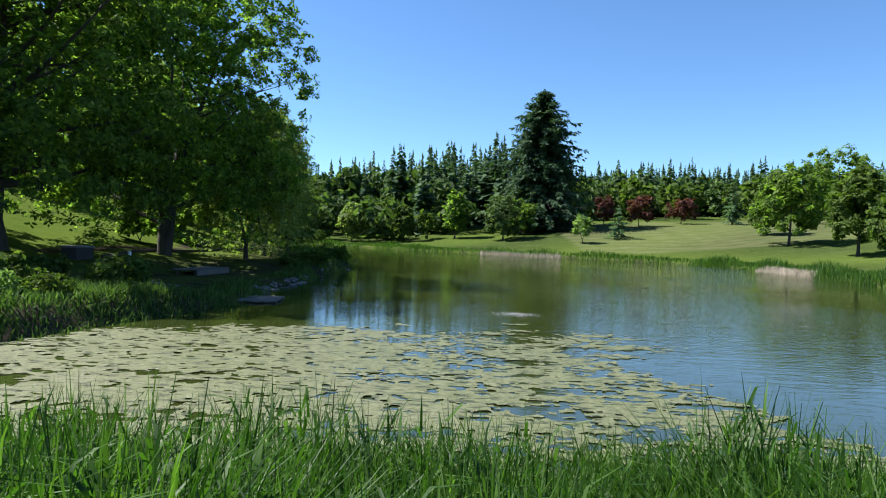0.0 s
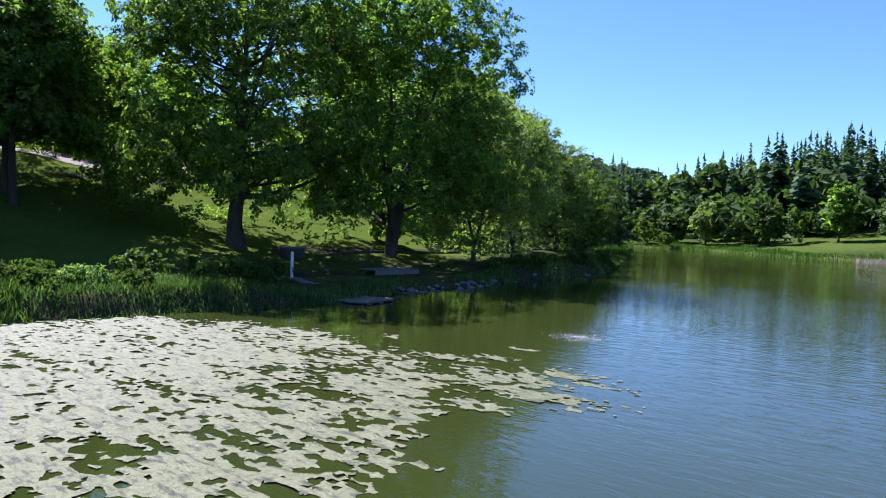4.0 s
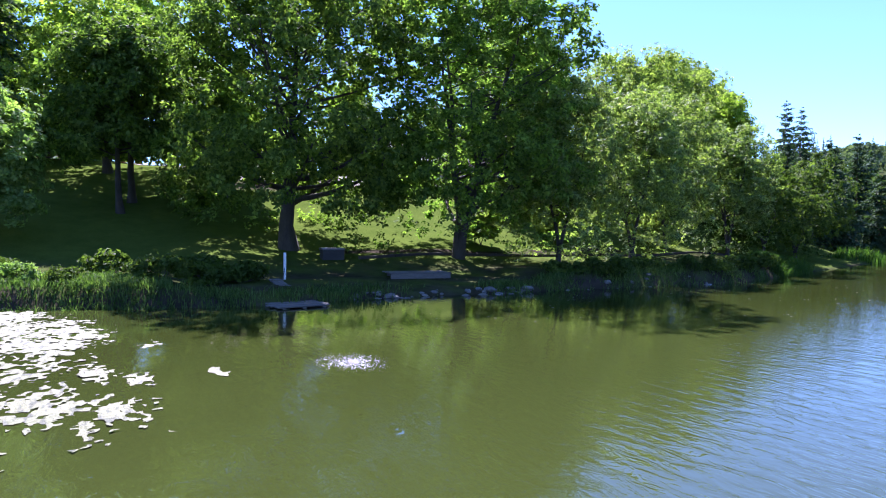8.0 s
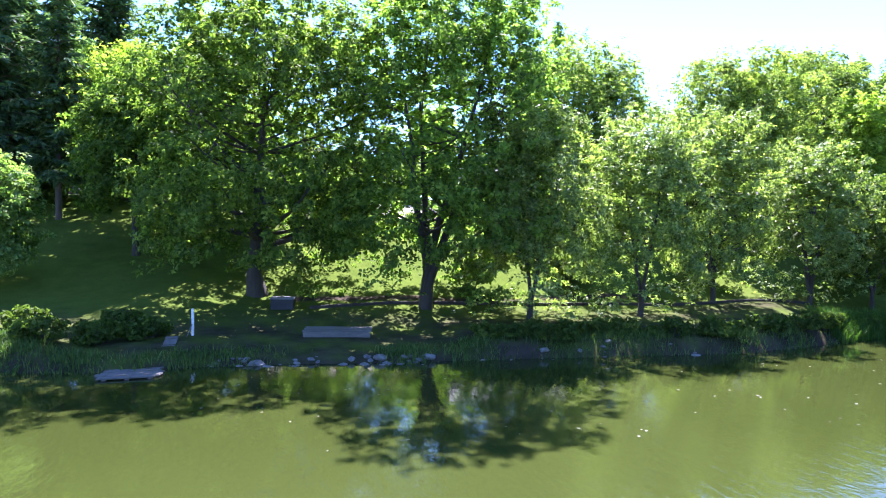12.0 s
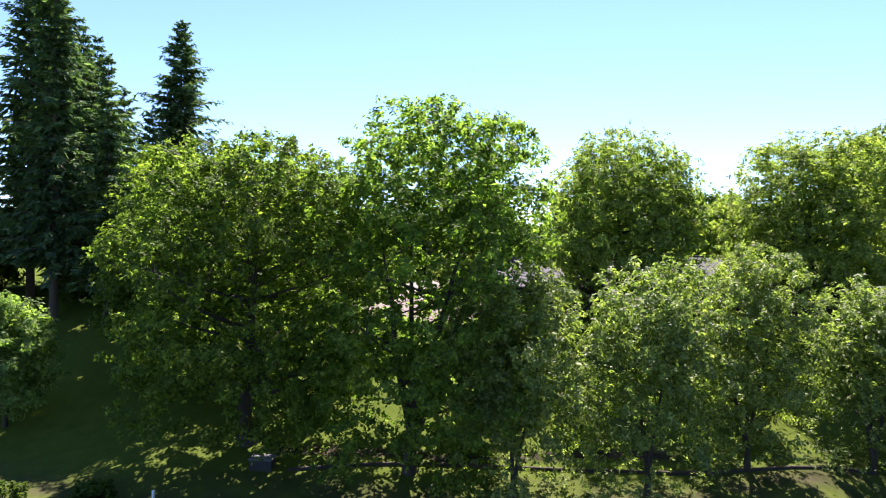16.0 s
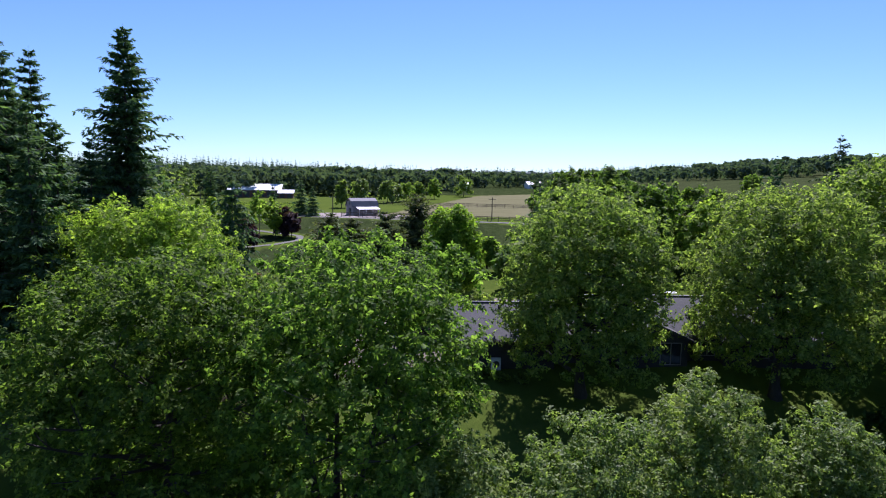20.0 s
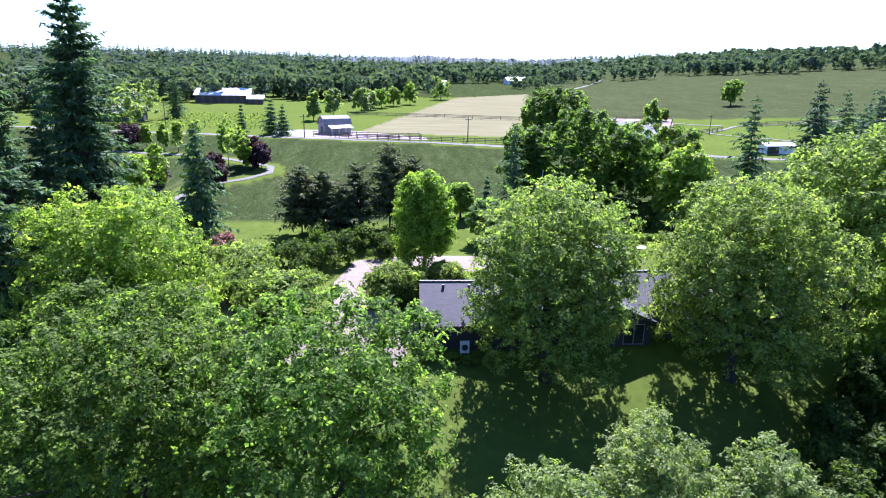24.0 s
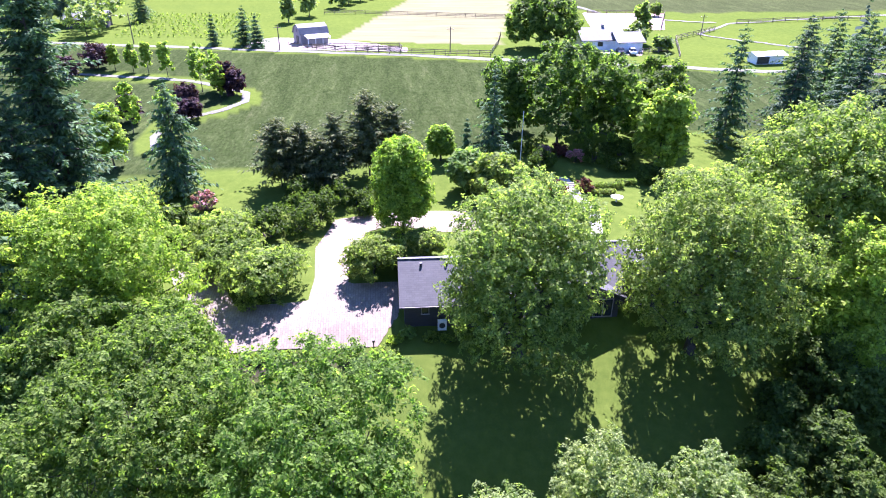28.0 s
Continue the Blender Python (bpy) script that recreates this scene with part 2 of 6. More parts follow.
def tubes(paths, sides=7):
    """Tapered tubes through points (n x 3) with radii (n); all in one mesh."""
    VV, FF, base = [], [], 0
    ang = np.linspace(0, 2 * np.pi, sides, endpoint=False)
    for pts, rad in paths:
        pts, rad = np.asarray(pts, float), np.asarray(rad, float)
        d = np.gradient(pts, axis=0)
        d /= np.linalg.norm(d, axis=1, keepdims=True) + 1e-9
        ref = np.where(np.abs(d[:, 2:3]) > 0.9, [[1.0, 0, 0]], [[0, 0, 1.0]])
        u = np.cross(d, ref)
        u /= np.linalg.norm(u, axis=1, keepdims=True) + 1e-9
        v = np.cross(d, u)
        ring = pts[:, None] + rad[:, None, None] * (np.cos(ang)[None, :, None] * u[:, None] + np.sin(ang)[None, :, None] * v[:, None])
        n = len(pts)
        VV.append(ring.reshape(-1, 3))
        i = np.arange(n - 1)[:, None] * sides
        j = np.arange(sides)[None]
        k = (j + 1) % sides
        FF.append(np.stack([base + i + j, base + i + k, base + i + sides + k, base + i + sides + j], -1).reshape(-1, 4))
        base += n * sides
    return np.concatenate(VV), np.concatenate(FF)


def unit(a):
    return a / (np.linalg.norm(a, axis=-1, keepdims=True) + 1e-9)


def leaf_quads(rng, centers, normals, size, long=1.5, spread=0.6):
    """Folded diamond leaves at centers, facing roughly along normals."""
    n = len(centers)
    nn = unit(normals + rng.normal(0, spread, (n, 3)))
    a = unit(np.cross(nn, rng.normal(0, 1, (n, 3))))
    b = np.cross(nn, a)
    s = size * rng.uniform(0.65, 1.3, (n, 1))
    fold = nn * s * 0.22
    V = np.stack([centers - a * s * long / 2, centers + b * s / 2 + fold, centers + a * s * long / 2, centers - b * s / 2 + fold], 1)
    return V.reshape(-1, 3), np.arange(n * 4).reshape(n, 4)


def leaf_sprays(rng, points, ways, size, leaves=6, long=1.6, flare=0.45):
    """Leaves in sprays: each spray is a shallow rosette of a few leaves round its twig tip, drooping at the rim."""
    n = max(1, len(points) // leaves)
    pick = rng.permutation(len(points))[:n]
    c, up = points[pick], unit(ways[pick] + rng.normal(0, 0.38, (n, 3)))
    a = unit(np.cross(up, rng.normal(0, 1, (n, 3))))
    b = np.cross(up, a)
    c, up, a, b = (np.repeat(v, leaves, 0) for v in (c, up, a, b))
    m = n * leaves
    th = np.tile(np.arange(leaves) * 6.283 / leaves, n) + rng.uniform(-0.5, 0.5, m)
    out = a * np.cos(th)[:, None] + b * np.sin(th)[:, None]
    s = size * rng.uniform(0.7, 1.25, (m, 1))
    along = unit(out - up * rng.uniform(-0.15, 0.75, (m, 1)))
    nn = unit(up + out * rng.uniform(0.0, flare, (m, 1)) + rng.normal(0, 0.16, (m, 3)))
    side = unit(np.cross(nn, along))
    base = c + out * s * 0.18 + up * s * rng.uniform(-0.5, 0.5, (m, 1))
    V = np.stack([base, base + along * s * long * 0.5 + side * s * 0.5 + nn * s * 0.12, base + along * s * long, base + along * s * long * 0.5 - side * s * 0.5 + nn * s * 0.12], 1)
    return V.reshape(-1, 3), np.arange(m * 4).reshape(m, 4)


def low_sprays(rng, base, radius, n, reach=0.95):
    """Thin low twigs that hang out below the crown: leaf places and their ways."""
    k = max(4, n // 90)
    a, r = rng.uniform(0, 6.283, k), radius * rng.uniform(0.25, reach, k)
    z = np.maximum(0.5, base * rng.uniform(0.35, 1.5, k))
    i = rng.integers(0, k, n)
    p = np.stack([np.cos(a) * r, np.sin(a) * r, z], 1)[i] + rng.normal(0, 1, (n, 3)) * [0.6, 0.6, 0.28]
    p[:, 2] = np.maximum(p[:, 2], 0.35)
    return p, unit(np.tile([0, 0, 1.0], (n, 1)) + 0.5 * unit(p * [1, 1, 0]))


def crown_points(rng, height, base, radius, clumps, leaves, lobes=0.25, hollow=0.5, clump_r=0.1, off=(0, 0), boxy=0.85):
    """Clump centres of an uneven crown, and leaf places with their outward ways."""
    top, rad = height - clump_r * radius * 0.8, radius * (1 - clump_r)
    zc, hz = base + (top - base) * 0.44, (top - base) * 0.56
    d = unit(rng.normal(0, 1, (clumps, 3)))
    d[:, 2] = np.where(d[:, 2] < -0.8, -d[:, 2], d[:, 2])
    az = np.arctan2(d[:, 1], d[:, 0])
    ph = rng.uniform(0, 6.28, 4)
    wob = 1 + lobes * (0.5 * np.sin(2 * az + ph[0]) + 0.5 * np.sin(3 * az + ph[1] + 2 * d[:, 2]) + 0.4 * np.sin(5 * az + ph[2] + 5 * d[:, 2]))
    rr = (hollow + (1 - hollow) * rng.uniform(0, 1, clumps) ** 0.55) * np.minimum(wob, 1.12)
    flat = np.hypot(d[:, 0], d[:, 1])
    skirt = np.where(d[:, 2] < 0, np.maximum(flat, 0.05) ** -0.45, np.maximum(flat, 0.05) ** -0.12)
    low = np.where(d[:, 2] < 0, 0.85, 1.0)
    c = np.stack([d[:, 0] * rad * rr * skirt, d[:, 1] * rad * rr * skirt, zc + np.sign(d[:, 2]) * np.abs(d[:, 2]) ** boxy * hz * np.minimum(rr, 1.0) * low], 1)
    c[:, 2] = np.clip(c[:, 2], base, top)
    c[:, :2] += np.outer((c[:, 2] / height), off)
    cr = clump_r * radius * rng.uniform(0.7, 1.4, clumps)
    idx = rng.integers(0, clumps, leaves)
    o = unit(rng.normal(0, 1, (leaves, 3))) * (rng.uniform(0, 1, (leaves, 1)) ** 0.5 * 1.22) * [1, 1, 0.62]
    grow = unit(unit(c - [0, 0, zc - hz]) + [0, 0, 0.35] + rng.normal(0, 0.25, c.shape))
    o = o + grow[idx] * rng.uniform(-0.45, 0.45, (leaves, 1))
    p = c[idx] + o * cr[idx][:, None]
    p[:, 2] = np.maximum(p[:, 2], 0.15)
    way = unit(unit(p - [0, 0, zc - 0.3 * hz]) + 1.0 * unit(o) + [0, 0, 0.6])
    return c, p, way


def broadleaf(name, at, height, base, radius, label, leaf, leaves=9000, clumps=120, size=0.26, stems=1, girth=None, seed=0, lobes=0.25,
              group="", category="tree", limbs=26, hollow=0.5, lean=(0, 0), trunk=bark, clump_r=None, twigs=0, turn=0.0, off=(0, 0), boxy=0.85, low=0.0, core=0.09):
    rng = np.random.default_rng(seed)
    tree = thing(name, at, label, category, group, turn)
    clump_r = clump_r or max(0.08, min(0.15, 0.7 / radius))
    clumps = max(clumps // 2, leaves // 58)
    c, p, way = crown_points(rng, height, base, radius, clumps, leaves, lobes, hollow, clump_r, off, boxy)
    if low:
        lp, lw = low_sprays(rng, base, radius, int(leaves * low))
        p, way = np.concatenate([p, lp]), np.concatenate([way, lw])
    V, F = leaf_sprays(rng, p, way, size)
    # the shaded inner foliage, on larger sprays
    k = int(leaves * core)
    d = unit(rng.normal(0, 1, (k, 3))) * rng.uniform(0.2, 0.78, (k, 1)) * [radius, radius, (height - base) * 0.5]
    d += [off[0] * 0.5, off[1] * 0.5, base + (height - base) * 0.5]
    V2, F2 = leaf_sprays(rng, d, np.tile([0, 0, 1.0], (k, 1)), size * 2.0, 5)
    part_np("crown", np.concatenate([V, V2]), np.concatenate([F, F2 + len(V)]), leaf, tree)
    g = girth or height * 0.018
    paths, axes = [], []
    for k in range(stems):
        a = 6.28 * k / stems + rng.uniform(0, 1)
        out = 0 if stems == 1 else radius * 0.38
        hs = np.linspace(0, 1, 10)
        top = height * (0.78 if k == 0 else rng.uniform(0.62, 0.76))
        fork = np.clip((hs - 0.16) / 0.84, 0, 1) ** 0.9
        x = np.cos(a) * out * fork + (lean[0] + off[0]) * hs + np.cumsum(rng.normal(0, 0.012 * height * 0.3, 10)) * (hs > 0.05)
        y = np.sin(a) * out * fork + (lean[1] + off[1]) * hs + np.cumsum(rng.normal(0, 0.012 * height * 0.3, 10)) * (hs > 0.05)
        pts = np.stack([x, y, hs * top - 0.25], 1)
        rad = g * (1 - 0.93 * hs) * (0.75 if stems > 1 else 1)
        rad[0] *= 1.45
        paths.append((pts, rad))
        axes.append((pts, rad))
    high = np.nonzero(c[:, 2] > base + 0.22 * (height - base))[0]
    far = rng.permutation(high)[:limbs]
    for i in far:
        pts, rad = axes[rng.integers(0, stems)]
        tz = np.clip(c[i, 2] - rng.uniform(0.25, 0.6) * np.hypot(c[i, 0], c[i, 1]), base * 0.75, height * 0.8)
        s0 = np.array([np.interp(tz, pts[:, 2], pts[:, k]) for k in range(3)])
        r0 = np.interp(tz, pts[:, 2], rad) * rng.uniform(0.35, 0.6)
        u = np.linspace(0, 1, 6)[:, None]
        mid = (s0 + c[i]) / 2 + [0, 0, -0.06 * radius] + rng.normal(0, 0.04 * radius, 3)
        q = (1 - u) ** 2 * s0 + 2 * u * (1 - u) * mid + u ** 2 * c[i]
        paths.append((q, r0 * (1 - 0.85 * u[:, 0])))
        for _ in range(twigs):
            u0 = rng.uniform(0.4, 0.9)
            a0 = (1 - u0) ** 2 * s0 + 2 * u0 * (1 - u0) * mid + u0 ** 2 * c[i]
            e0 = a0 + rng.normal(0, 0.16 * radius, 3) + [0, 0, 0.08 * radius]
            paths.append((np.stack([a0, (a0 + e0) / 2 + rng.normal(0, 0.02 * radius, 3), e0]), np.array([r0 * 0.3, r0 * 0.2, r0 * 0.06])))
    V, F = tubes(paths)
    part_np("trunk", V, F, trunk, tree, smooth=True)
    return tree


def conifer(name, at, height, radius, label, leaf=needle, levels=160, sprays=9, seed=0, bare=0.07, group="", droop=0.25, width=0.5,
            trunk=fir_bark, category="conifer", slim=0.85, tuft=0.8):
    """levels: how many boughs, each at a height and a way of its own."""
    rng = np.random.default_rng(seed)
    radius *= 1.25
    tree = thing(name, at, label, category, group)
    C, D, W, paths = [], [], [], []
    for i in range(levels):
        t = bare + (0.985 - bare) * ((i + rng.uniform(0, 1)) / levels) ** 1.12
        tier = max(8, round(height / 0.95))
        t = 0.55 * t + 0.45 * round(t * tier) / tier
        t = min(t, 0.985)
        z = height * t
        a = i * 2.4 + rng.uniform(-0.6, 0.6)
        bulge = 0.82 + 0.3 * math.sin(7 * t + seed) * math.sin(a * 1.5 + 3 * t + seed)
        L = (radius * (1 - t) ** slim * bulge + 0.035 * radius) * rng.uniform(0.45, 1.2)
        s = np.linspace(0.12, 1, sprays)
        lift = 0.5 * t - 0.06
        zz = z + L * (lift * s - droop * s ** 2 * rng.uniform(0.6, 1.4)) + rng.normal(0, 0.035 * L + 0.02, sprays)
        bend = a + rng.uniform(-0.25, 0.25) * s
        C.append(np.stack([np.cos(bend) * L * s, np.sin(bend) * L * s, zz], 1))
        D.append(np.tile([np.cos(a), np.sin(a), lift - 1.3 * droop], (sprays, 1)))
        W.append(np.minimum(L * 0.26, tuft) * (1.2 - s * 0.75) + width * 0.3)
        if L > 0.3 * radius:
            paths.append((np.array([[0, 0, z], [np.cos(a) * L * 0.5, np.sin(a) * L * 0.5, zz[sprays // 2]], [np.cos(a) * L * 0.9, np.sin(a) * L * 0.9, zz[-2]]]),
                          np.array([0.011, 0.007, 0.002]) * height * 0.22))
    C, D, W = np.concatenate(C), unit(np.concatenate(D)), np.concatenate(W)
    n = len(C)
    VV = []
    for side in (-1, 1, -0.5, 0.5):
        lat = unit(np.cross(D, [0, 0, 1.0])) * side
        dip = rng.uniform(-0.5, 0.2, n) if abs(side) == 1 else rng.uniform(-1.0, 0.0, n)
        ln = unit(D * rng.uniform(0.3, 1.0, (n, 1)) + lat * rng.uniform(0.5, 1.1, (n, 1)) + np.stack([np.zeros(n), np.zeros(n), dip], 1))
        nrm = unit(np.cross(ln, np.cross([0, 0, 1.0], ln)) + rng.normal(0, 0.5, (n, 3)))
        wd = np.cross(nrm, ln)
        w = (W * rng.uniform(0.7, 1.25, n))[:, None]
        VV.append(np.stack([C - ln * w * 0.1, C + ln * w * 0.5 + wd * w * 0.22, C + ln * w * 1.1 - [0, 0, 0.06] * w, C + ln * w * 0.5 - wd * w * 0.22], 1))
    V = np.concatenate(VV).reshape(-1, 3)
    V[:, 2] = np.maximum(V[:, 2], 0.05)
    part_np("needles", V, np.arange(len(V)).reshape(-1, 4), leaf, tree)
    hs = np.linspace(0, 1, 9)
    wob = np.cumsum(rng.normal(0, 0.002 * height, 9))
    paths.append((np.stack([wob, wob * 0.5, hs * height - 0.3 * (hs == 0)], 1), height * 0.012 * (1.02 - hs)))
    V, F = tubes(paths, 6)
    part_np("trunk", V, F, trunk, tree, smooth=True)
    return tree


def bush(name, at, radius, height, label, leaf, leaves=1500, seed=0, size=0.16, group="", category="shrub", clumps=26, lobes=0.3):
    rng = np.random.default_rng(seed)
    tree = thing(name, at, label, category, group)
    c, p, way = crown_points(rng, height, 0.05 * height, radius, clumps, leaves, lobes, 0.6, 0.2)
    p[:, 2] = np.maximum(p[:, 2], 0.03)
    V, F = leaf_quads(rng, p, way, size)
    part_np("leaves", V, F, leaf, tree)
    paths = []
    for i in range(0, clumps, 2):
        u = np.linspace(0, 1, 4)[:, None]
        q = u * c[i] * [1, 1, 0.9] + (1 - u) * [0.1 * c[i, 0], 0.1 * c[i, 1], -0.1]
        paths.append((q, 0.02 * radius * (1.1 - u[:, 0])))
    V, F = tubes(paths, 5)
    part_np("stems", V, F, bark, tree)
    return tree

# ---- terrain ----
SHORE = [(-13.2, 6), (-12.6, 9), (-12.0, 12), (-10.8, 16), (-10.2, 20), (-10.9, 24), (-10.8, 28), (-10.5, 32), (-10.9, 36), (-10.8, 43), (-10.8, 48), (-12.3, 54),
         (-14.5, 60), (-19, 76), (-27, 97), (-41, 116), (-47, 136), (-38, 146), (-22, 136), (-8, 122), (6, 111), (14, 107), (25, 101), (35, 88), (36.5, 64), (33, 46),
         (34, 28), (30, 8), (21, -3), (12, -5.5), (5, -3.6), (0, -2.2), (-6, -1.4), (-11, -0.5), (-13.5, 2.5)]


def smooth_loop(pts, steps=6):
    p = np.array(pts, float)
    out = []
    for i in range(len(p)):
        a, b, c, d = p[i - 1], p[i], p[(i + 1) % len(p)], p[(i + 2) % len(p)]
        for k in range(steps):
            t = k / steps
            out.append(0.5 * (2 * b + (c - a) * t + (2 * a - 5 * b + 4 * c - d) * t * t + (3 * b - a - 3 * c + d) * t ** 3))
    return np.array(out)


POND = smooth_loop(SHORE, 4)


def shore_distance(x, y):
    """Metres outside the pond's edge (inside: negative)."""
    x, y = np.asarray(x, float), np.asarray(y, float)
    best = np.full(x.shape, 1e12)
    inside = np.zeros(x.shape, bool)
    for i in range(len(POND)):
        ax, ay = POND[i - 1]
        bx, by = POND[i]
        ex, ey = bx - ax, by - ay
        t = np.clip(((x - ax) * ex + (y - ay) * ey) / (ex * ex + ey * ey), 0, 1)
        best = np.minimum(best, (x - ax - t * ex) ** 2 + (y - ay - t * ey) ** 2)
        cross = (ay > y) != (by > y)
        with np.errstate(divide="ignore", invalid="ignore"):
            inside ^= cross & (x < ex * (y - ay) / (ey if ey else 1e-9) + ax)
    d = np.sqrt(best)
    return np.where(inside, -d, d)


WEST = ([-99, -3, 0, 0.6, 2, 6, 9, 13, 24, 34, 39, 46, 60, 85, 110, 140, 350, 1000, 3000, 9000], [-1.4, -1.2, -0.12, 0.2, 0.28, 0.42, 1.05, 1.75, 4.5, 7.6, 8.5, 8.9, 9.3, 10.2, 11.5, 13.2, 15, 20, 30, 40])
NORTH = ([-99, -3, 0, 0.8, 4, 15, 30, 55, 85, 150, 300, 800, 9000], [-1.4, -1.2, -0.12, 0.3, 0.7, 1.5, 3.6, 7, 10, 14, 22, 45, 60])
EAST = ([-99, -3, 0, 0.8, 4, 15, 30, 60, 150, 9000], [-1.4, -1.2, -0.12, 0.3, 0.8, 2.0, 4, 7.5, 12, 40])
SOUTH = ([-99, -3, 0, 0.6, 2.5, 10, 100, 9000], [-1.4, -1.2, -0.12, 0.25, 0.5, 1.0, 3, 20])


def height(x, y):
    x, y = np.asarray(x, float), np.asarray(y, float)
    d = shore_distance(x, y)
    th = np.degrees(np.arctan2(y - 55, x - 8)) % 360
    dw = np.where(d > 3, np.maximum(d, np.minimum(3 + (d - 3) * 1.9, -11.5 - x)), d)
    w, n, e, s = (np.interp(q, *r) for q, r in ((dw, WEST), (d, NORTH), (d, EAST), (d, SOUTH)))
    z = np.zeros(d.shape)
    stops = [(0, e), (60, n), (112, n), (138, w), (225, w), (258, s), (315, s), (360, e)]
    for (a, pa), (b, pb) in zip(stops, stops[1:]):
        k = np.clip((th - a) / (b - a), 0, 1)
        k = k * k * (3 - 2 * k)
        z = np.where((th >= a) & (th <= b), pa * (1 - k) + pb * k, z)
    rise = np.clip((y - 130 + 0.15 * (x + 100)) / 300, 0, 1) * np.clip((-x - 90) / 120, 0, 1)
    z = z + 26 * rise + 13 * np.clip((-x - 520) / 500, 0, 1) * np.clip((60 - y) / 420, 0, 1)
    ease = lambda v, a, b: np.clip((v - a) / (b - a), 0, 1) ** 2 * (3 - 2 * np.clip((v - a) / (b - a), 0, 1))
    cut = ease(y, 33, 36.5) * (1 - ease(y, 55, 61)) + (1 - ease(y, 15.5, 18.5)) * ease(y, 3, 6)
    z = z + 0.5 * cut * (x < -8) * ease(d, 0.0, 0.8) * (1 - ease(d, 4, 10))
    soft = np.clip((d - 1) / 12, 0, 1)
    z = z + soft * 0.18 * (np.sin(x * 0.21 + 1.3) * np.sin(y * 0.17) + 0.5 * np.sin(x * 0.53 + y * 0.4)) * np.clip(60 / (d + 1), 0, 1)
    return z


def ground_z(x, y):
    return float(height(np.array([x]), np.array([y]))[0])


def axis(parts):
    out = [np.arange(a, b, s) for a, b, s in parts]
    return np.concatenate(out + [[parts[-1][1]]])


gx = axis([(-4600, -1200, 170), (-1200, -420, 39), (-420, -190, 5), (-190, -80, 2.2), (-80, -30, 1.3), (-30, -6, 0.6), (-6, 44, 1.6), (44, 110, 6), (110, 600, 35), (600, 4600, 200)])
gy = axis([(-4600, -1200, 170), (-1200, -200, 40), (-200, -60, 7), (-60, -8, 2.2), (-8, 66, 0.8), (66, 170, 2.2), (170, 420, 7), (420, 1200, 40), (1200, 4600, 170)])
GX, GY = np.meshgrid(gx, gy)
X, Y = GX.ravel(), GY.ravel()
gz = height(X, Y)
nx, ny = len(gx), len(gy)
ii = (np.arange(ny - 1)[:, None] * nx + np.arange(nx - 1)[None]).ravel()
ground = link_mesh("ground", np.stack([X, Y, gz], 1), np.stack([ii, ii + 1, ii + nx + 1, ii + nx], 1), ground_mat, True)
tagged(ground, "sloping lawns, meadow and hay fields round the pond", "ground", kind="structure")


def inside_poly(x, y, poly):
    r = np.zeros(x.shape, bool)
    for i in range(len(poly)):
        (ax, ay), (bx, by) = poly[i - 1], poly[i]
        if ay != by:
            r ^= ((ay > y) != (by > y)) & (x < (bx - ax) * (y - ay) / (by - ay) + ax)
    return r


ROAD_X = lambda y: -160.5 + 0.2 * y
MEADOW = [(-66, -90), (-82, 6), (-84, 40), (-96, 70), (-96, 128), (ROAD_X(150) + 3, 150), (ROAD_X(-120) + 3, -120)]
HAY = [(-172, 27), (-164, 70), (-215, 82), (-372, 114), (-328, 67)]
FAR_FIELD = [(-232, 108), (-226, 145), (-196, 200), (-170, 420), (-900, 900), (-900, 300), (-420, 135)]
BED = [(-22.5, 26), (-21.5, 37), (-22.2, 50), (-23.2, 50), (-22.6, 37), (-23.8, 26)]
MULCH = [(-40.3, 22), (-38.8, 17), (-39.4, 26), (-40.4, 37), (-41.4, 38), (-41.4, 25)]
dist = shore_distance(X, Y)
cover = np.zeros((len(X), 4), np.float32)
cover[:, 3] = 1
cover[:, 0] = inside_poly(X, Y, MEADOW) | inside_poly(X, Y, FAR_FIELD) | ((X < -330) & ~inside_poly(X, Y, HAY))
rough_grass = np.clip((np.maximum(Y - 84, (X - 30) * 2)) / 10, 0, 1) * np.clip((dist - 1) / 4, 0, 1) * (X > -60) * (0.5 + 0.3 * np.sin(X * 0.11 + 2 * np.sin(Y * 0.07)))
cover[:, 0] = np.maximum(cover[:, 0], rough_grass)
BED_PATH = [(-146, -40), (-137, -27), (-133.5, -12), (-131, -1), (-127, 6), (-121.8, 12.6), (-116, 13.4), (-111, 10), (-106, 3), (-98, 2), (-92, 4)]
for (ax, ay), (bx, by) in zip(BED_PATH, BED_PATH[1:]):
    along = np.clip(((X - ax) * (bx - ax) + (Y - ay) * (by - ay)) / ((bx - ax) ** 2 + (by - ay) ** 2), 0, 1)
    cover[np.hypot(X - ax - along * (bx - ax), Y - ay - along * (by - ay)) < 2.8, 0] = 0
cover[:, 1] = np.where(inside_poly(X, Y, HAY), 1.0, np.where(inside_poly(X, Y, FAR_FIELD), 0.1, 0.0))
far_lawn = (Y > 112) & (X > 22) & (X < 110) & (Y < 175)
cover[far_lawn, 1] = 0.3 + 0.18 * np.sin(X[far_lawn] * 0.3 + Y[far_lawn] * 1.1)
cover[:, 2] = inside_poly(X, Y, BED) | inside_poly(X, Y, MULCH) | (dist < 0.5)
# patchy bank dirt; its dark colour also stands in for tree shade
trodden = np.clip((10.5 - dist) / 4, 0, 1) * np.clip((Y - 5) / 4, 0, 1) * np.clip((64 - Y) / 6, 0, 1) * (X < -8)
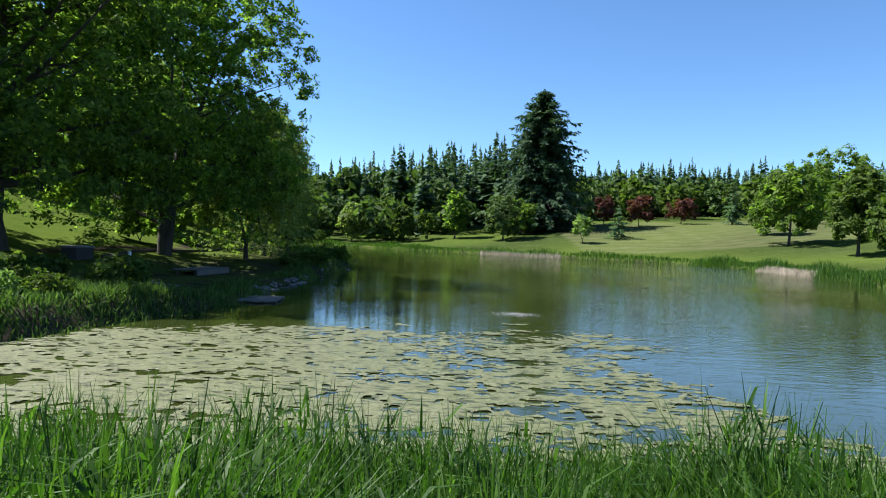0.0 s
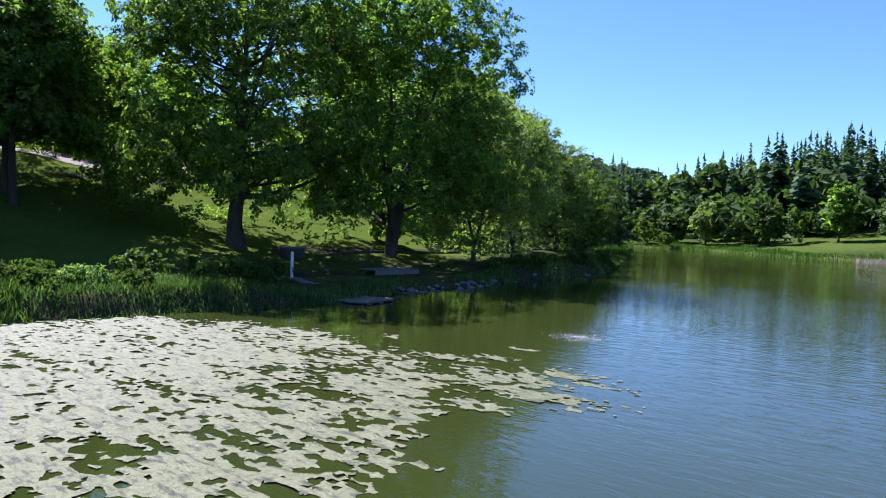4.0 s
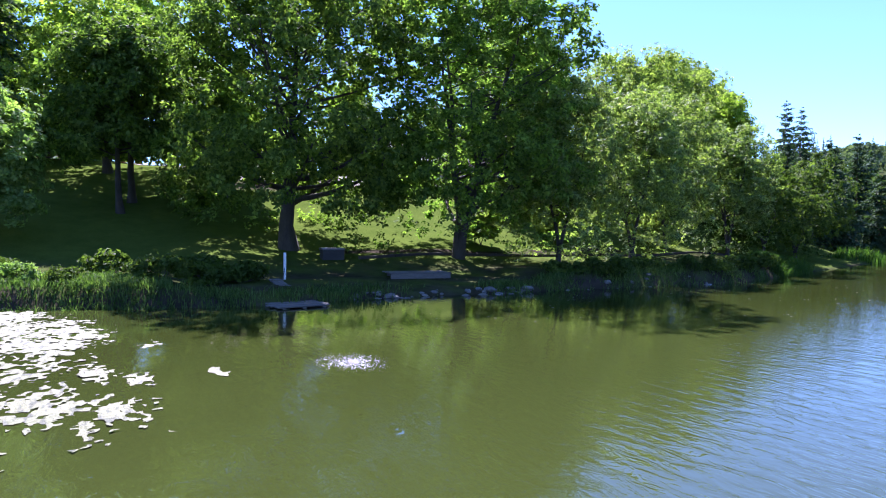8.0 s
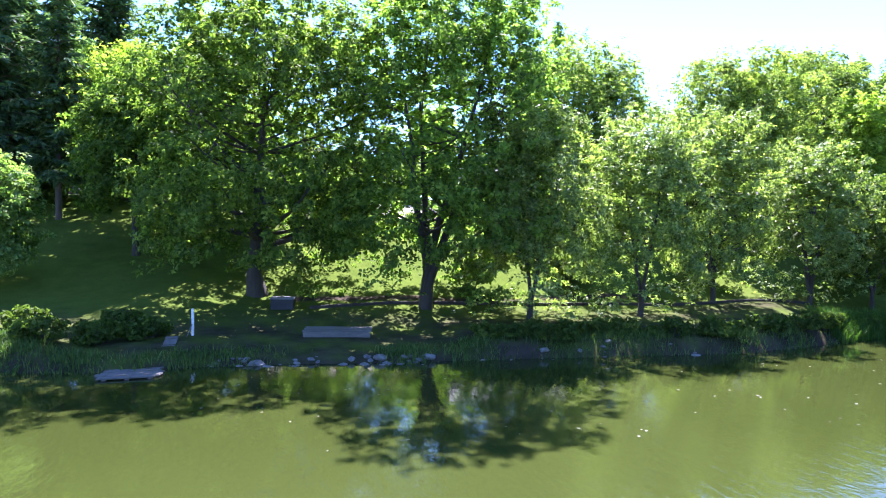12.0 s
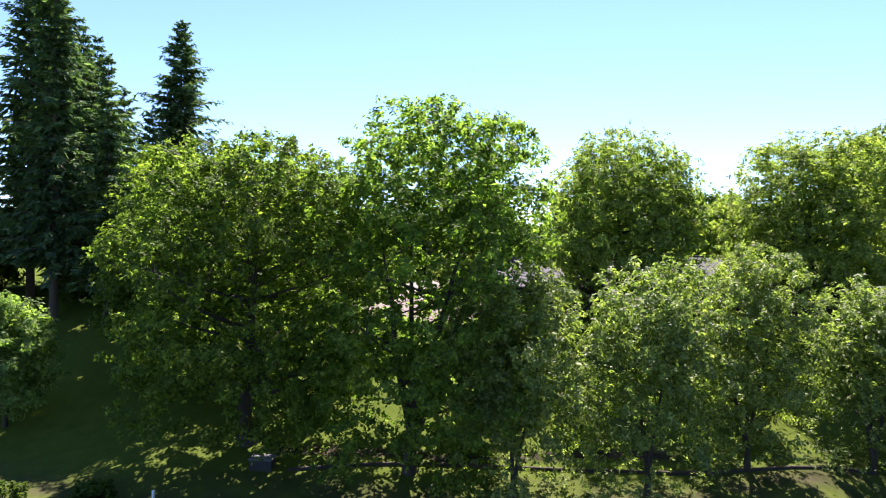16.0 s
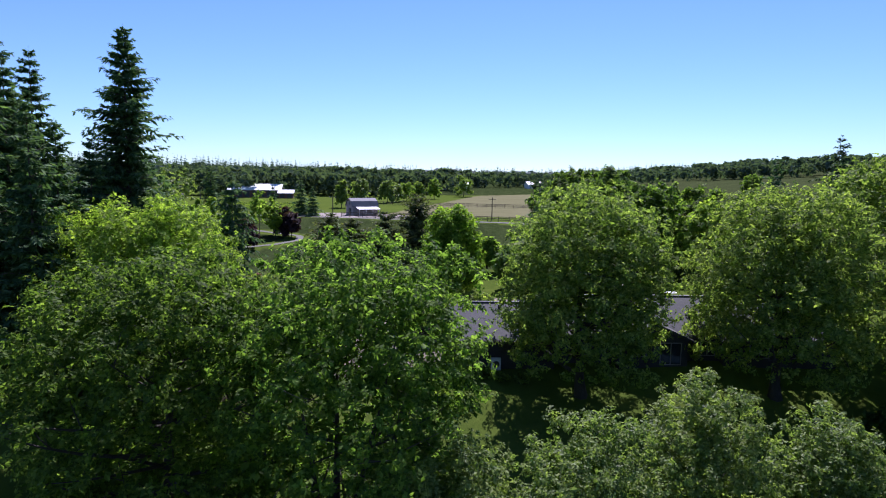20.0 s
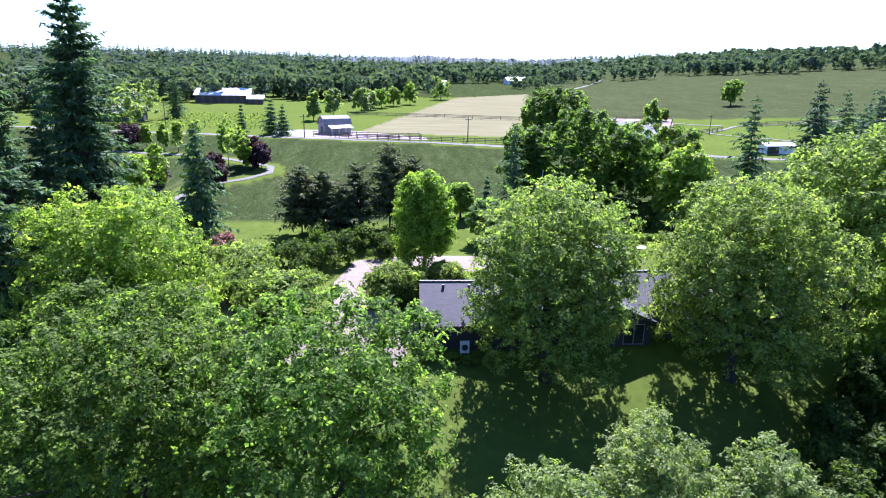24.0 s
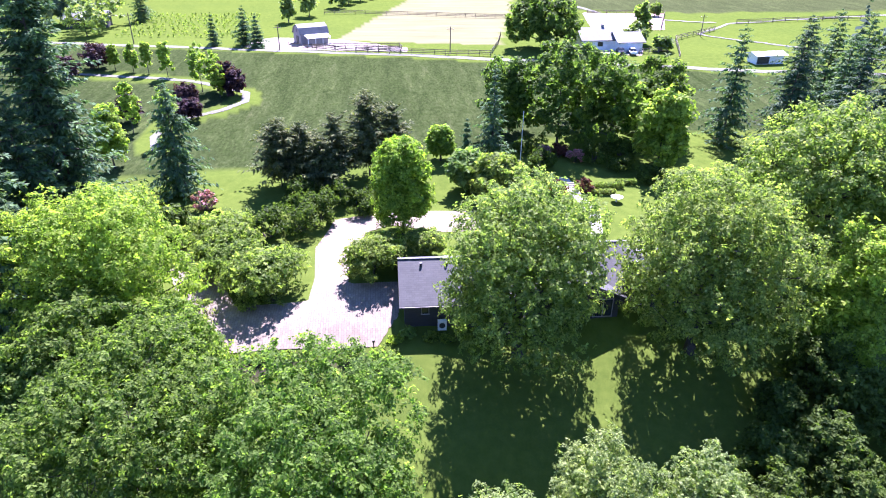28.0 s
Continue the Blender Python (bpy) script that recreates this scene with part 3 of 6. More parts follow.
cover[:, 2] = np.maximum(cover[:, 2], trodden * np.clip(0.55 + 0.5 * np.sin(X * 1.7 + 2 * np.sin(Y * 0.9)) * np.sin(Y * 1.3), 0, 0.85))
col = ground.data.color_attributes.new("cover", "FLOAT_COLOR", "POINT")
col.data.foreach_set("color", cover.ravel())

# water: one sheet inside the banks
wx, wy = np.arange(-56, 44, 4.0), np.arange(-12, 156, 4.0)
WX, WY = np.meshgrid(wx, wy)
k = (np.arange(len(wy) - 1)[:, None] * len(wx) + np.arange(len(wx) - 1)[None]).ravel()
water = link_mesh("water", np.stack([WX.ravel(), WY.ravel(), np.zeros(WX.size)], 1), np.stack([k, k + 1, k + len(wx) + 1, k + len(wx)], 1), water_mat, True)
tagged(water, "murky green pond water with light ripples", "water", kind="structure")

# ---- far woods and tree lines ----


def on(x, y, dz=0.0):
    return (x, y, ground_z(x, y) + dz)


def far_tree(rng, conifer_like, n):
    """A light tree of height 1: quads round an axis."""
    if conifer_like:
        z = (np.arange(n) + rng.uniform(0, 1, n)) / n
        a = rng.uniform(0, 6.283, n)
        r = (0.17 * (1 - z) ** 0.85 + 0.012) * rng.uniform(0.55, 1.15, n)
        out = np.stack([np.cos(a), np.sin(a), np.zeros(n)], 1)
        side = np.stack([-np.sin(a), np.cos(a), np.zeros(n)], 1)
        w = (r * rng.uniform(0.3, 0.5, n) * (130 / n) ** 0.5 + 0.006)[:, None]
        c, up, r_ = z[:, None] * [0, 0, 0.95], np.array([0, 0, 1.0]), r[:, None]
        V = np.stack([c + up * 0.02, c + out * r_ * 0.55 + side * w - up * r_ * 0.15, c + out * r_ - up * r_ * rng.uniform(0.1, 0.7, (n, 1)), c + out * r_ * 0.55 - side * w - up * r_ * 0.15], 1).reshape(-1, 3)
        V = np.concatenate([V, [[-0.006, 0, 0.9], [0, 0.006, 0.92], [0.003, 0, 1.0], [0.006, -0.006, 0.92]]])
    else:
        d = unit(rng.normal(0, 1, (n, 3)))
        d[:, 2] = np.abs(d[:, 2]) * 1.2 - 0.5
        k = rng.integers(0, 9, n)
        lump = unit(rng.normal(0, 1, (9, 3))) * [0.24, 0.24, 0.26] + [0, 0, 0.58]
        c = lump[k] + d * [0.19, 0.19, 0.2] * rng.uniform(0.6, 1.1, (n, 1))
        c[: n // 8] = rng.normal(0, 0.12, (n // 8, 3)) * [1, 1, 0.8] + [0, 0, 0.25]
        V, F = leaf_quads(rng, c, d + [0, 0, 0.3], 0.115 * (170 / n) ** 0.45, 1.4, 0.6)
    V[:, 2] = np.maximum(V[:, 2], -0.02)
    return V


def woods(name, label, spots, material, conifer_like=True, n=46, seed=0, category="woods"):
    """spots: rows of x, y, height. One object of many small trees."""
    rng = np.random.default_rng(seed)
    kinds = [far_tree(rng, conifer_like, n) for _ in range(6)]
    spots = np.array(spots, float)
    gz0 = height(spots[:, 0], spots[:, 1])
    out = []
    for i, (x, y, h) in enumerate(spots):
        a = rng.uniform(0, 6.28)
        w = rng.uniform(0.85, 1.3)
        V = kinds[i % 6]
        ca, sa = math.cos(a) * h * w, math.sin(a) * h * w
        out.append(np.stack([V[:, 0] * ca - V[:, 1] * sa + x, V[:, 0] * sa + V[:, 1] * ca + y, V[:, 2] * h + gz0[i]], 1))
    V = np.concatenate(out)
    return tagged(link_mesh(name, V, np.arange(len(V)).reshape(-1, 4), material), label, category, kind="stuff")


R = np.random.default_rng(77)


def strip(x0, y0, x1, y1, n, width, h0, h1):
    t = R.uniform(0, 1, n)
    dx, dy = x1 - x0, y1 - y0
    L = math.hypot(dx, dy)
    o = R.normal(0, width, n)
    return np.stack([x0 + dx * t - dy / L * o, y0 + dy * t + dx / L * o, R.uniform(h0, h1, n)], 1)


# the wood behind the far shore
conifers = np.concatenate([strip(-150, 186, 12, 190, 190, 9, 18, 27), strip(-170, 215, 30, 218, 260, 16, 18, 30), strip(-60, 270, 330, 290, 380, 26, 20, 25),
                           strip(-180, 330, 420, 340, 360, 30, 20, 25), strip(-100, 460, 520, 470, 460, 50, 26, 31)])
conifers[:, 2] *= np.interp(conifers[:, 0], [-62, -22], [0.64, 1.0])
conifers = conifers[(conifers[:, 0] > -14) | (conifers[:, 1] > 240) | (R.uniform(0, 1, len(conifers)) < 0.3)]
woods("fir_wood", "dark fir wood on the hill behind the pond", conifers, wood_needle, True, 84, 1)
dark_leafy = np.concatenate([strip(-150, 172, 14, 170, 60, 7, 6, 12), strip(-150, 200, 40, 205, 60, 12, 10, 16), strip(40, 250, 300, 240, 110, 16, 10, 18), strip(60, 330, 460, 320, 150, 26, 12, 20)])
dark_leafy = np.concatenate([dark_leafy, strip(-150, 196, -12, 196, 64, 12, 13, 22), strip(-140, 178, -20, 176, 30, 6, 9, 15)])
dark_leafy[:, 2] *= np.interp(dark_leafy[:, 0], [-62, -22], [0.7, 1.0])
woods("leafy_wood", "dark broadleaf trees mixed into the fir wood", dark_leafy, wood_leaf, False, 130, 2)
leafy = np.concatenate([strip(20, 205, 230, 200, 50, 12, 9, 14), strip(-130, 160, -6, 156, 34, 6, 4, 9), strip(-100, 150, -30, 150, 20, 4, 3, 7), strip(150, 150, 260, 60, 60, 18, 9, 16)])
woods("leafy_wood", "lighter broadleaf trees at the edge of the firs", leafy, dark_or_shaded_leaf, False, 130, 8)
# hills and tree lines beyond the fields, haze tinted into their colours
ridge = np.concatenate([strip(-900, -900, -1000, 300, 700, 60, 14, 24), strip(-1500, -1300, -1700, 1000, 1300, 130, 14, 24), strip(-2600, -2400, -2800, 2100, 1500, 160, 16, 28),
                        strip(-520, -700, -480, -60, 220, 22, 14, 24)])
woods("hill_forest", "far forest on the low hills, tinted blue for haze", ridge, hazed_needle, True, 14, 3)
mid = np.concatenate([strip(-420, -160, -430, 60, 120, 14, 8, 15), strip(-520, 30, -640, 420, 150, 20, 8, 14), strip(-700, -60, -720, 380, 160, 30, 8, 14), strip(-900, 100, -1100, 900, 220, 50, 9, 16),
                      strip(-380, -330, -330, -120, 120, 18, 8, 15), strip(-225, -110, -300, -36, 70, 12, 8, 14), strip(-300, -15, -345, 50, 60, 8, 8, 13), strip(-215, -75, -200, -48, 24, 5, 8, 12), strip(-320, -40, -360, -110, 40, 10, 9, 14), strip(-560, 300, -300, 520, 160, 14, 9, 15), strip(-300, 520, -140, 420, 120, 20, 9, 16)])
mid = np.concatenate([mid, strip(-250, -95, -228, -48, 50, 10, 9, 15), strip(-300, -70, -330, 30, 70, 9, 9, 14), strip(-380, -90, -420, 60, 110, 16, 9, 15), strip(-470, -200, -520, 120, 90, 8, 9, 15),
                      strip(-600, -260, -660, 260, 110, 14, 9, 15), strip(-760, -400, -860, 520, 200, 22, 9, 16), strip(-420, 118, -640, 200, 60, 6, 4, 9), strip(-700, 420, -1000, 1000, 260, 70, 10, 16)])
mid = mid[~((mid[:, 0] > -272) & (mid[:, 0] < -205) & (mid[:, 1] > -66) & (mid[:, 1] < -14))]
near = mid[:, 0] > -470
woods("tree_lines", "broadleaf tree lines and copses among the fields", mid[near], hazed_leaf, False, 80, 4)
woods("tree_lines", "distant broadleaf tree lines below the hills", mid[~near], hazed_leaf, False, 40, 9)
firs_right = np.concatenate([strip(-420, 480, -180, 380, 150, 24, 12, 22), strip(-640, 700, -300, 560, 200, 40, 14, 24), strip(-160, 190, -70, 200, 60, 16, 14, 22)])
woods("hillside_firs", "firs on the rising ground beyond the meadow", firs_right, hazed_needle, True, 40, 5)
hill_y = np.arange(-2600, 2601, 5.0)
hill_top = 38 + 5 * np.sin(hill_y / 310) + 4 * np.sin(hill_y / 97 + 1) + 48 * np.clip((hill_y - 700) / 600, 0, 1) + 6 * np.clip((-hill_y - 300) / 500, 0, 1)
rows = []
for k, (x, f) in enumerate([(-1430, 0.0), (-1455, 0.35), (-1490, 0.72), (-1530, 1.0), (-1600, 0.9), (-1900, 0.2)]):
    rows.append(np.stack([x + R.normal(0, 6, len(hill_y)), hill_y, f * hill_top + R.uniform(-1, 1, len(hill_y)) * (4.5 if f else 0)], 1))
hv, hn = np.concatenate(rows), len(hill_y)
hi_ = (np.arange(5)[:, None] * hn + np.arange(hn - 1)[None]).ravel()
# the ridge's blue is distance haze put into its base colour
hills = link_mesh("backdrop", hv, np.stack([hi_, hi_ + 1, hi_ + hn + 1, hi_ + hn], 1), surface("hazed_forest", (0.035, 0.058, 0.058), (0.06, 0.09, 0.085), 0.02, 0.95, 0.15, 0.3))
tagged(hills, "far forested hills with haze tinted into their colour", "hills", kind="structure")
orchard = np.concatenate([np.stack([np.full(24, -178 - 5 * i) + R.normal(0, 0.4, 24), np.linspace(-32, 2, 24) + R.normal(0, 0.3, 24) - 0.3 * i, R.uniform(0.7, 1.2, 24)], 1) for i in range(9)])
woods("orchard_rows", "low rows of young bushes in the field by the road", orchard, maple_leaf, False, 22, 6, "orchard")

# ---- trees on the west bank ----
broadleaf("oak_tree", on(-24, 24.2), 18.8, 1.6, 9.0, "large dark-leaved oak with a broad crown on the pond bank", dark_oak_leaf, 84000, 300, 0.155, seed=3, girth=0.5, limbs=54, twigs=2, hollow=0.42, off=(0, 0.4), lobes=0.14, clump_r=0.06, boxy=0.56, low=0.012, core=0.025)
broadleaf("oak_tree", on(-20.4, 34.1), 20.7, 2.1, 8.3, "tall many-stemmed oak with an upright crown by the water", oak_leaf, 76000, 290, 0.15, stems=4, seed=5, girth=0.42, limbs=56, twigs=3, hollow=0.34, off=(0, 1.7), lobes=0.16, clump_r=0.06, boxy=0.56, low=0.025, core=0.03)
ALDERS = [(-17, 39.4, 12.2, 4.5, 2), (-18, 46.6, 12.8, 4.7, 2), (-21.2, 53.6, 13.3, 4.4, 3), (-21.2, 61, 11.6, 4.0, 3), (-21.4, 66.2, 9.6, 4.3, 2), (-24, 75, 7.6, 4.0, 3), (-28, 83, 11.0, 5.0, 2)]
for i, (x, y, h, r, st) in enumerate(ALDERS):
    broadleaf("alder_tree", on(x, y), h, 1.7 if i < 4 else 1.2, r, "grey-green alder at the water's edge" if i < 4 else "dark alder on the point of the bank", alder_leaf if i < 4 else dark_or_shaded_leaf, (33000, 33000, 34000, 28000, 13000, 9000, 9000)[i], 150, (0.115, 0.115, 0.115, 0.12, 0.15, 0.16, 0.16)[i], stems=st, seed=20 + i, girth=0.19,
              group="alders along the bank", limbs=34, twigs=2, hollow=0.35, lobes=0.3, clump_r=0.095, low=0.05, core=0.05)
broadleaf("willow_tree", on(-25.5, 8.6), 8.6, 0.6, 3.4, "pale-leaved willow at the corner of the pond", willow_leaf, 16000, 100, 0.16, stems=3, seed=51, girth=0.16, limbs=22)

for i, (x, y, h, r) in enumerate([(-24, 38, 2.8, 1.6), (-25, 45, 3.0, 1.8), (-26, 56, 4.0, 2.2)]):
    broadleaf("sapling", on(x, y), h, 0.5, r, "leafy sapling among the bank trees", maple_leaf, 3500, 40, 0.18, stems=2, seed=95 + i, girth=0.06, group="saplings on the slope", limbs=12, lobes=0.4)

# ---- trees on the lawn and round the house ----
broadleaf("maple_tree", on(-35.5, 16), 13.5, 2.6, 6.5, "green maple on the slope", dark_oak_leaf, 19000, 170, 0.2, core=0.01, seed=52, girth=0.28, limbs=30, twigs=1, lobes=0.15)
broadleaf("maple_tree", on(-31.8, 15.2), 12.6, 2.8, 4.6, "maple beside the oak on the slope", dark_oak_leaf, 17000, 150, 0.2, core=0.01, seed=58, girth=0.24, limbs=26, twigs=1, lobes=0.2)
broadleaf("young_maple", on(-38.5, 23.4), 7.6, 1.2, 2.6, "upright young maple at the corner of the court", linden_leaf, 9000, 100, 0.18, stems=3, seed=59, girth=0.12, limbs=20, lobes=0.3)
broadleaf("maple_tree", on(-44.2, 14.6), 15.5, 2.5, 8.6, "broad yellow-green maple at the end of the drive", bright_leaf, 42000, 220, 0.17, lobes=0.16, boxy=0.75, seed=53, girth=0.34, limbs=30)
broadleaf("maple_tree", on(-36.8, 22.5), 11.0, 2.2, 4.4, "young maple on the slope", oak_leaf, 14000, 90, 0.19, seed=54, girth=0.2, limbs=24)
broadleaf("maple_tree", on(-41.0, 52.2), 18.6, 1.8, 8.6, "big leafy maple on the lawn before the house", maple_leaf, 54000, 270, 0.165, seed=31, girth=0.45, limbs=40, twigs=2, hollow=0.4, lobes=0.15)
broadleaf("maple_tree", on(-40.5, 68.8), 18.4, 1.6, 8.9, "big leafy maple on the lawn beside the house", maple_leaf, 56000, 280, 0.165, seed=33, girth=0.45, limbs=40, twigs=2, hollow=0.4, lobes=0.16)
broadleaf("maple_tree", on(-50.5, 86.5), 19.4, 2.0, 11.2, "very broad bright green maple behind the house", maple_leaf, 40000, 280, 0.25, lobes=0.15, boxy=0.78, seed=34, girth=0.5, limbs=36)
broadleaf("cherry_tree", on(-37.6, 81.0), 15.8, 1.0, 4.4, "upright yellow-green tree near the water", bright_leaf, 15000, 90, 0.2, seed=35, girth=0.22, limbs=20)
# the big maples' shade is put into these alders' dark leaf colour
for i, (x, y, h, r) in enumerate([(-28, 75, 6.5, 3.6), (-32, 79, 7.0, 3.4), (-33, 73.5, 4.2, 2.4), (-27.5, 69.5, 5.5, 3.0), (-30.5, 86, 9.5, 4.2), (-35.5, 78, 7.0, 3.2)]):
    broadleaf("alder_tree", on(x, y), h, 0.8, r, "young alder above the bank with shade in its leaf colour", dark_or_shaded_leaf, 4500, 60, 0.22, stems=2, seed=90 + i, girth=0.12, group="alders along the bank", limbs=16)
for i, (x, y, h, r) in enumerate([(-58.2, 21.9, 5.6, 5.4), (-50.2, 27.6, 5.6, 5.0), (-52.6, 38.6, 5.6, 4.2), (-55.8, 44.4, 3.8, 2.6), (-54, 23.2, 5.0, 4.6)]):
    broadleaf("japanese_maple", on(x, y), h * 0.86, 1.0, r * 0.9, "low spreading pale green ornamental maple by the drive", maple_leaf, 9000, 110, 0.18, stems=3, seed=60 + i, girth=0.12, group="ornamental maples", limbs=20, hollow=0.55, lobes=0.4)
broadleaf("linden_tree", on(-61.6, 41.9), 12.4, 0.9, 3.9, "egg-shaped bright green tree beside the drive", linden_leaf, 18000, 200, 0.21, seed=66, girth=0.2, lobes=0.05, limbs=20, hollow=0.6)
for i, (x, y, h, r) in enumerate([(-91.9, 68.2, 17, 6.6), (-89.6, 76, 14.5, 5.8), (-80.3, 80.6, 12.4, 4.6), (-94, 85, 13.5, 6.2), (-97, 61, 13.5, 5.4), (-100, 76, 14, 6), (-85.2, 48.4, 5.6, 2.2), (-74, 51, 6.0, 3.0), (-70, 54.5, 7.0, 3.4)]):
    broadleaf("garden_tree", on(x, y), h, 1.0, r, "leafy tree in the back garden", (dark_oak_leaf, oak_leaf, bright_leaf, dark_oak_leaf, dark_oak_leaf, oak_leaf, bright_leaf, willow_leaf, maple_leaf)[i], 6500, 130, 0.38, seed=70 + i, girth=0.2, group="garden trees", limbs=16)
broadleaf("columnar_tree", on(-84.5, 0.6), 9.8, 0.8, 2.8, "slim bright green tree on the garden lawn", bright_leaf, 6000, 60, 0.24, seed=78, girth=0.14, limbs=14)
for i, (x, y, h, r) in enumerate([(-139.5, -18.6, 5.2, 1.6), (-138, -14.3, 5.4, 1.7), (-136.4, -10.6, 6.4, 1.9), (-133.5, -5.8, 7.0, 2.1), (-122.8, 3.8, 9.0, 2.8), (-124, 6.5, 7.6, 2.3), (-118.6, 8.2, 6.0, 1.8), (-100, -2, 8, 2.6), (-96, 5.5, 8.5, 2.8)]):
    broadleaf("young_tree", on(x, y), h * 1.12, 0.9, r * 0.78, "young bright green tree in the curved bed", bright_leaf, 2000, 60, 0.24, seed=120 + i, girth=0.08, group="young trees in the bed", limbs=8, lobes=0.1)
for i, (x, y, h, r) in enumerate([(-140.5, -22.5, 5.8, 3.6), (-133, -26, 5.0, 3.2), (-119.7, 11.2, 5.4, 2.4), (-121.5, 9.0, 6.2, 2.4), (-113, 3.5, 4.6, 2.6), (-105, -4, 5.0, 2.6), (-106, 6, 4.0, 2.2)]):
    broadleaf("plum_tree", on(x, y), h, 0.6, r, "dark purple-leaved plum in the curved bed", purple_leaf, 3000, 60, 0.3, seed=140 + i, girth=0.1, group="purple plums", limbs=8)
broadleaf("field_oak", on(-158.9, 80.9), 14.4, 1.6, 9.6, "huge round dark green oak in the paddock corner", dark_oak_leaf, 14000, 170, 0.44, lobes=0.15, seed=150, girth=0.5, limbs=20)
broadleaf("field_oak", on(-265, 183), 11.7, 1.2, 5.5, "lone round oak in the far field", oak_leaf, 2600, 50, 0.5, seed=151, girth=0.3, limbs=10)
for i, (x, y, h, r) in enumerate([(-166, 109.1, 10.5, 2.6), (-162, 106, 6.0, 4.0), (-155, 111, 4.0, 2.6), (-216, 128, 4, 2), (-216, 133, 4.5, 2), (-202.8, 10.6, 9.5, 2.7), (-215.8, 15.6, 10, 4.2), (-276.9, 43, 10.6, 3.4), (-311.7, 58.5, 12, 5.6),
                                  (-237.5, 24, 9.2, 4), (-247, 27, 8.5, 4), (-257, 31, 8.8, 4), (-267, 36, 8.4, 4), (-194, -41.8, 13.2, 9), (-179, -40, 9.5, 7)]):
    broadleaf("farm_tree", on(x, y), h, 0.8, r, "leafy tree between the farm fields", (maple_leaf, alder_leaf, alder_leaf, bright_leaf)[i % 4], 2400, 50, 0.42, seed=160 + i, girth=0.16, group="farm trees", limbs=8)

conifer("fir_tree", on(-64.4, 4), 32.2, 6.8, "tall dark fir with gaps between its boughs", levels=290, sprays=16, seed=41, droop=0.12, bare=0.12, slim=0.7)
FIRS = [(-42, 6.4, 24.2, 4.0), (-42, 1.8, 36, 4.6), (-48, -4, 37, 5.4), (-39, -6, 31, 5.0), (-50, 4, 21, 4.2), (-56, -6, 33, 5.0), (-58, 3, 19, 4.6), (-53, -1.5, 25, 4.4), (-60, -4, 29, 4.8), (-47, 1.5, 27, 4.2)]
for i, (x, y, h, r) in enumerate(FIRS):
    conifer("fir_tree", on(x, y), h, r, "tall dark fir in the clump behind the lawn", levels=int(h * 8), sprays=13, seed=242 + i, droop=0.14, bare=0.14, slim=0.72, group="firs behind the lawn")
conifer("fir_tree", on(18.7, 160), 36.8, 13.2, "broad old fir standing above the far shore", wood_needle, levels=680, sprays=14, tuft=1.9, seed=44, slim=0.66, bare=0.03)
conifer("cedar_tree", on(-75.1, 12.7), 15.6, 5.4, "loose grey-green cedar with hanging boughs", levels=130, sprays=9, seed=46, droop=0.42)
for i, (x, y, h, r) in enumerate([(-76.3, 25.7, 9.4, 3.1), (-77.5, 28.6, 8.6, 2.9), (-75.0, 31.4, 7.6, 2.6), (-78.2, 33.2, 9.8, 2.6), (-79.4, 37.7, 12.4, 3.6), (-81, 41, 10.5, 2.8)]):
    conifer("pine_tree", on(x, y), h, r * 1.3, "dark pine in the row at the garden's edge", pine_needle, levels=150, sprays=8, seed=170 + i, bare=0.2, slim=0.5, droop=0.0, group="pines at the garden edge")
for i, (x, y, h, r) in enumerate([(-84, 56.1, 14.8, 3.3), (-83.9, 52.2, 6.8, 1.7), (-91.6, 96.4, 18.9, 5.8), (-102, 114.4, 18.5, 7.4), (-98, 122, 20, 7.6), (-93, 116, 17.5, 6.8), (-106, 122, 19, 7), (-165.9, 4.4, 9.6, 3.4), (-163, 8, 8.2, 2.6), (-164.4, -3.1, 8.2, 2.0), (-205.7, -33.9, 14, 4.4)]):
    conifer("fir_tree", on(x, y), h, r, "dark green fir beyond the house", needle, levels=110, sprays=8, seed=180 + i, bare=0.04, group="firs beyond the house")
conifer("fir_tree", on(-74.7, 122.4), 28, 6.5, "dark fir on the north-west shore", wood_needle, levels=150, sprays=8, seed=191, group="firs by the far shore")
for i, (x, y, h, r) in enumerate([(-81.7, 115.4, 29, 6.5), (-58, 112, 21, 5.6), (-52, 120, 23, 5.6), (-47, 128, 20, 5.2), (-60, 128, 24, 6), (-81.6, 100, 22, 6), (-66, 116, 22, 6), (-78, 107, 20, 5.5)]):
    conifer("fir_tree", on(x, y), h, r, "dark fir on the north-west shore", wood_needle, levels=150, sprays=8, seed=192 + i, group="firs by the far shore")

for i, (x, y) in enumerate([(-50, 9), (-55, 12.5), (-46.5, 3), (-58, 8), (-52, 0), (-45, -9), (-60, 15), (-50, -9)]):
    broadleaf("laurel_tree", on(x, y), 5.6 + 0.8 * math.sin(2 * i), 0.4, 3.8, "dark bushy laurel under the firs", dark_or_shaded_leaf, 2800, 60, 0.34, stems=2, seed=280 + i, girth=0.1, group="laurels under the firs", limbs=8)

for i, (x, y, h, r) in enumerate([(-37, 104, 15.0, 4.6), (-40.5, 108.5, 16.5, 4.8), (-34.5, 111, 13.0, 4.2), (-44, 104, 14.5, 4.6)]):
    conifer("fir_tree", on(x, y), h, r, "dark fir standing close behind the bank alders", wood_needle, levels=170, sprays=8, seed=251 + i, bare=0.03, group="firs by the far shore")

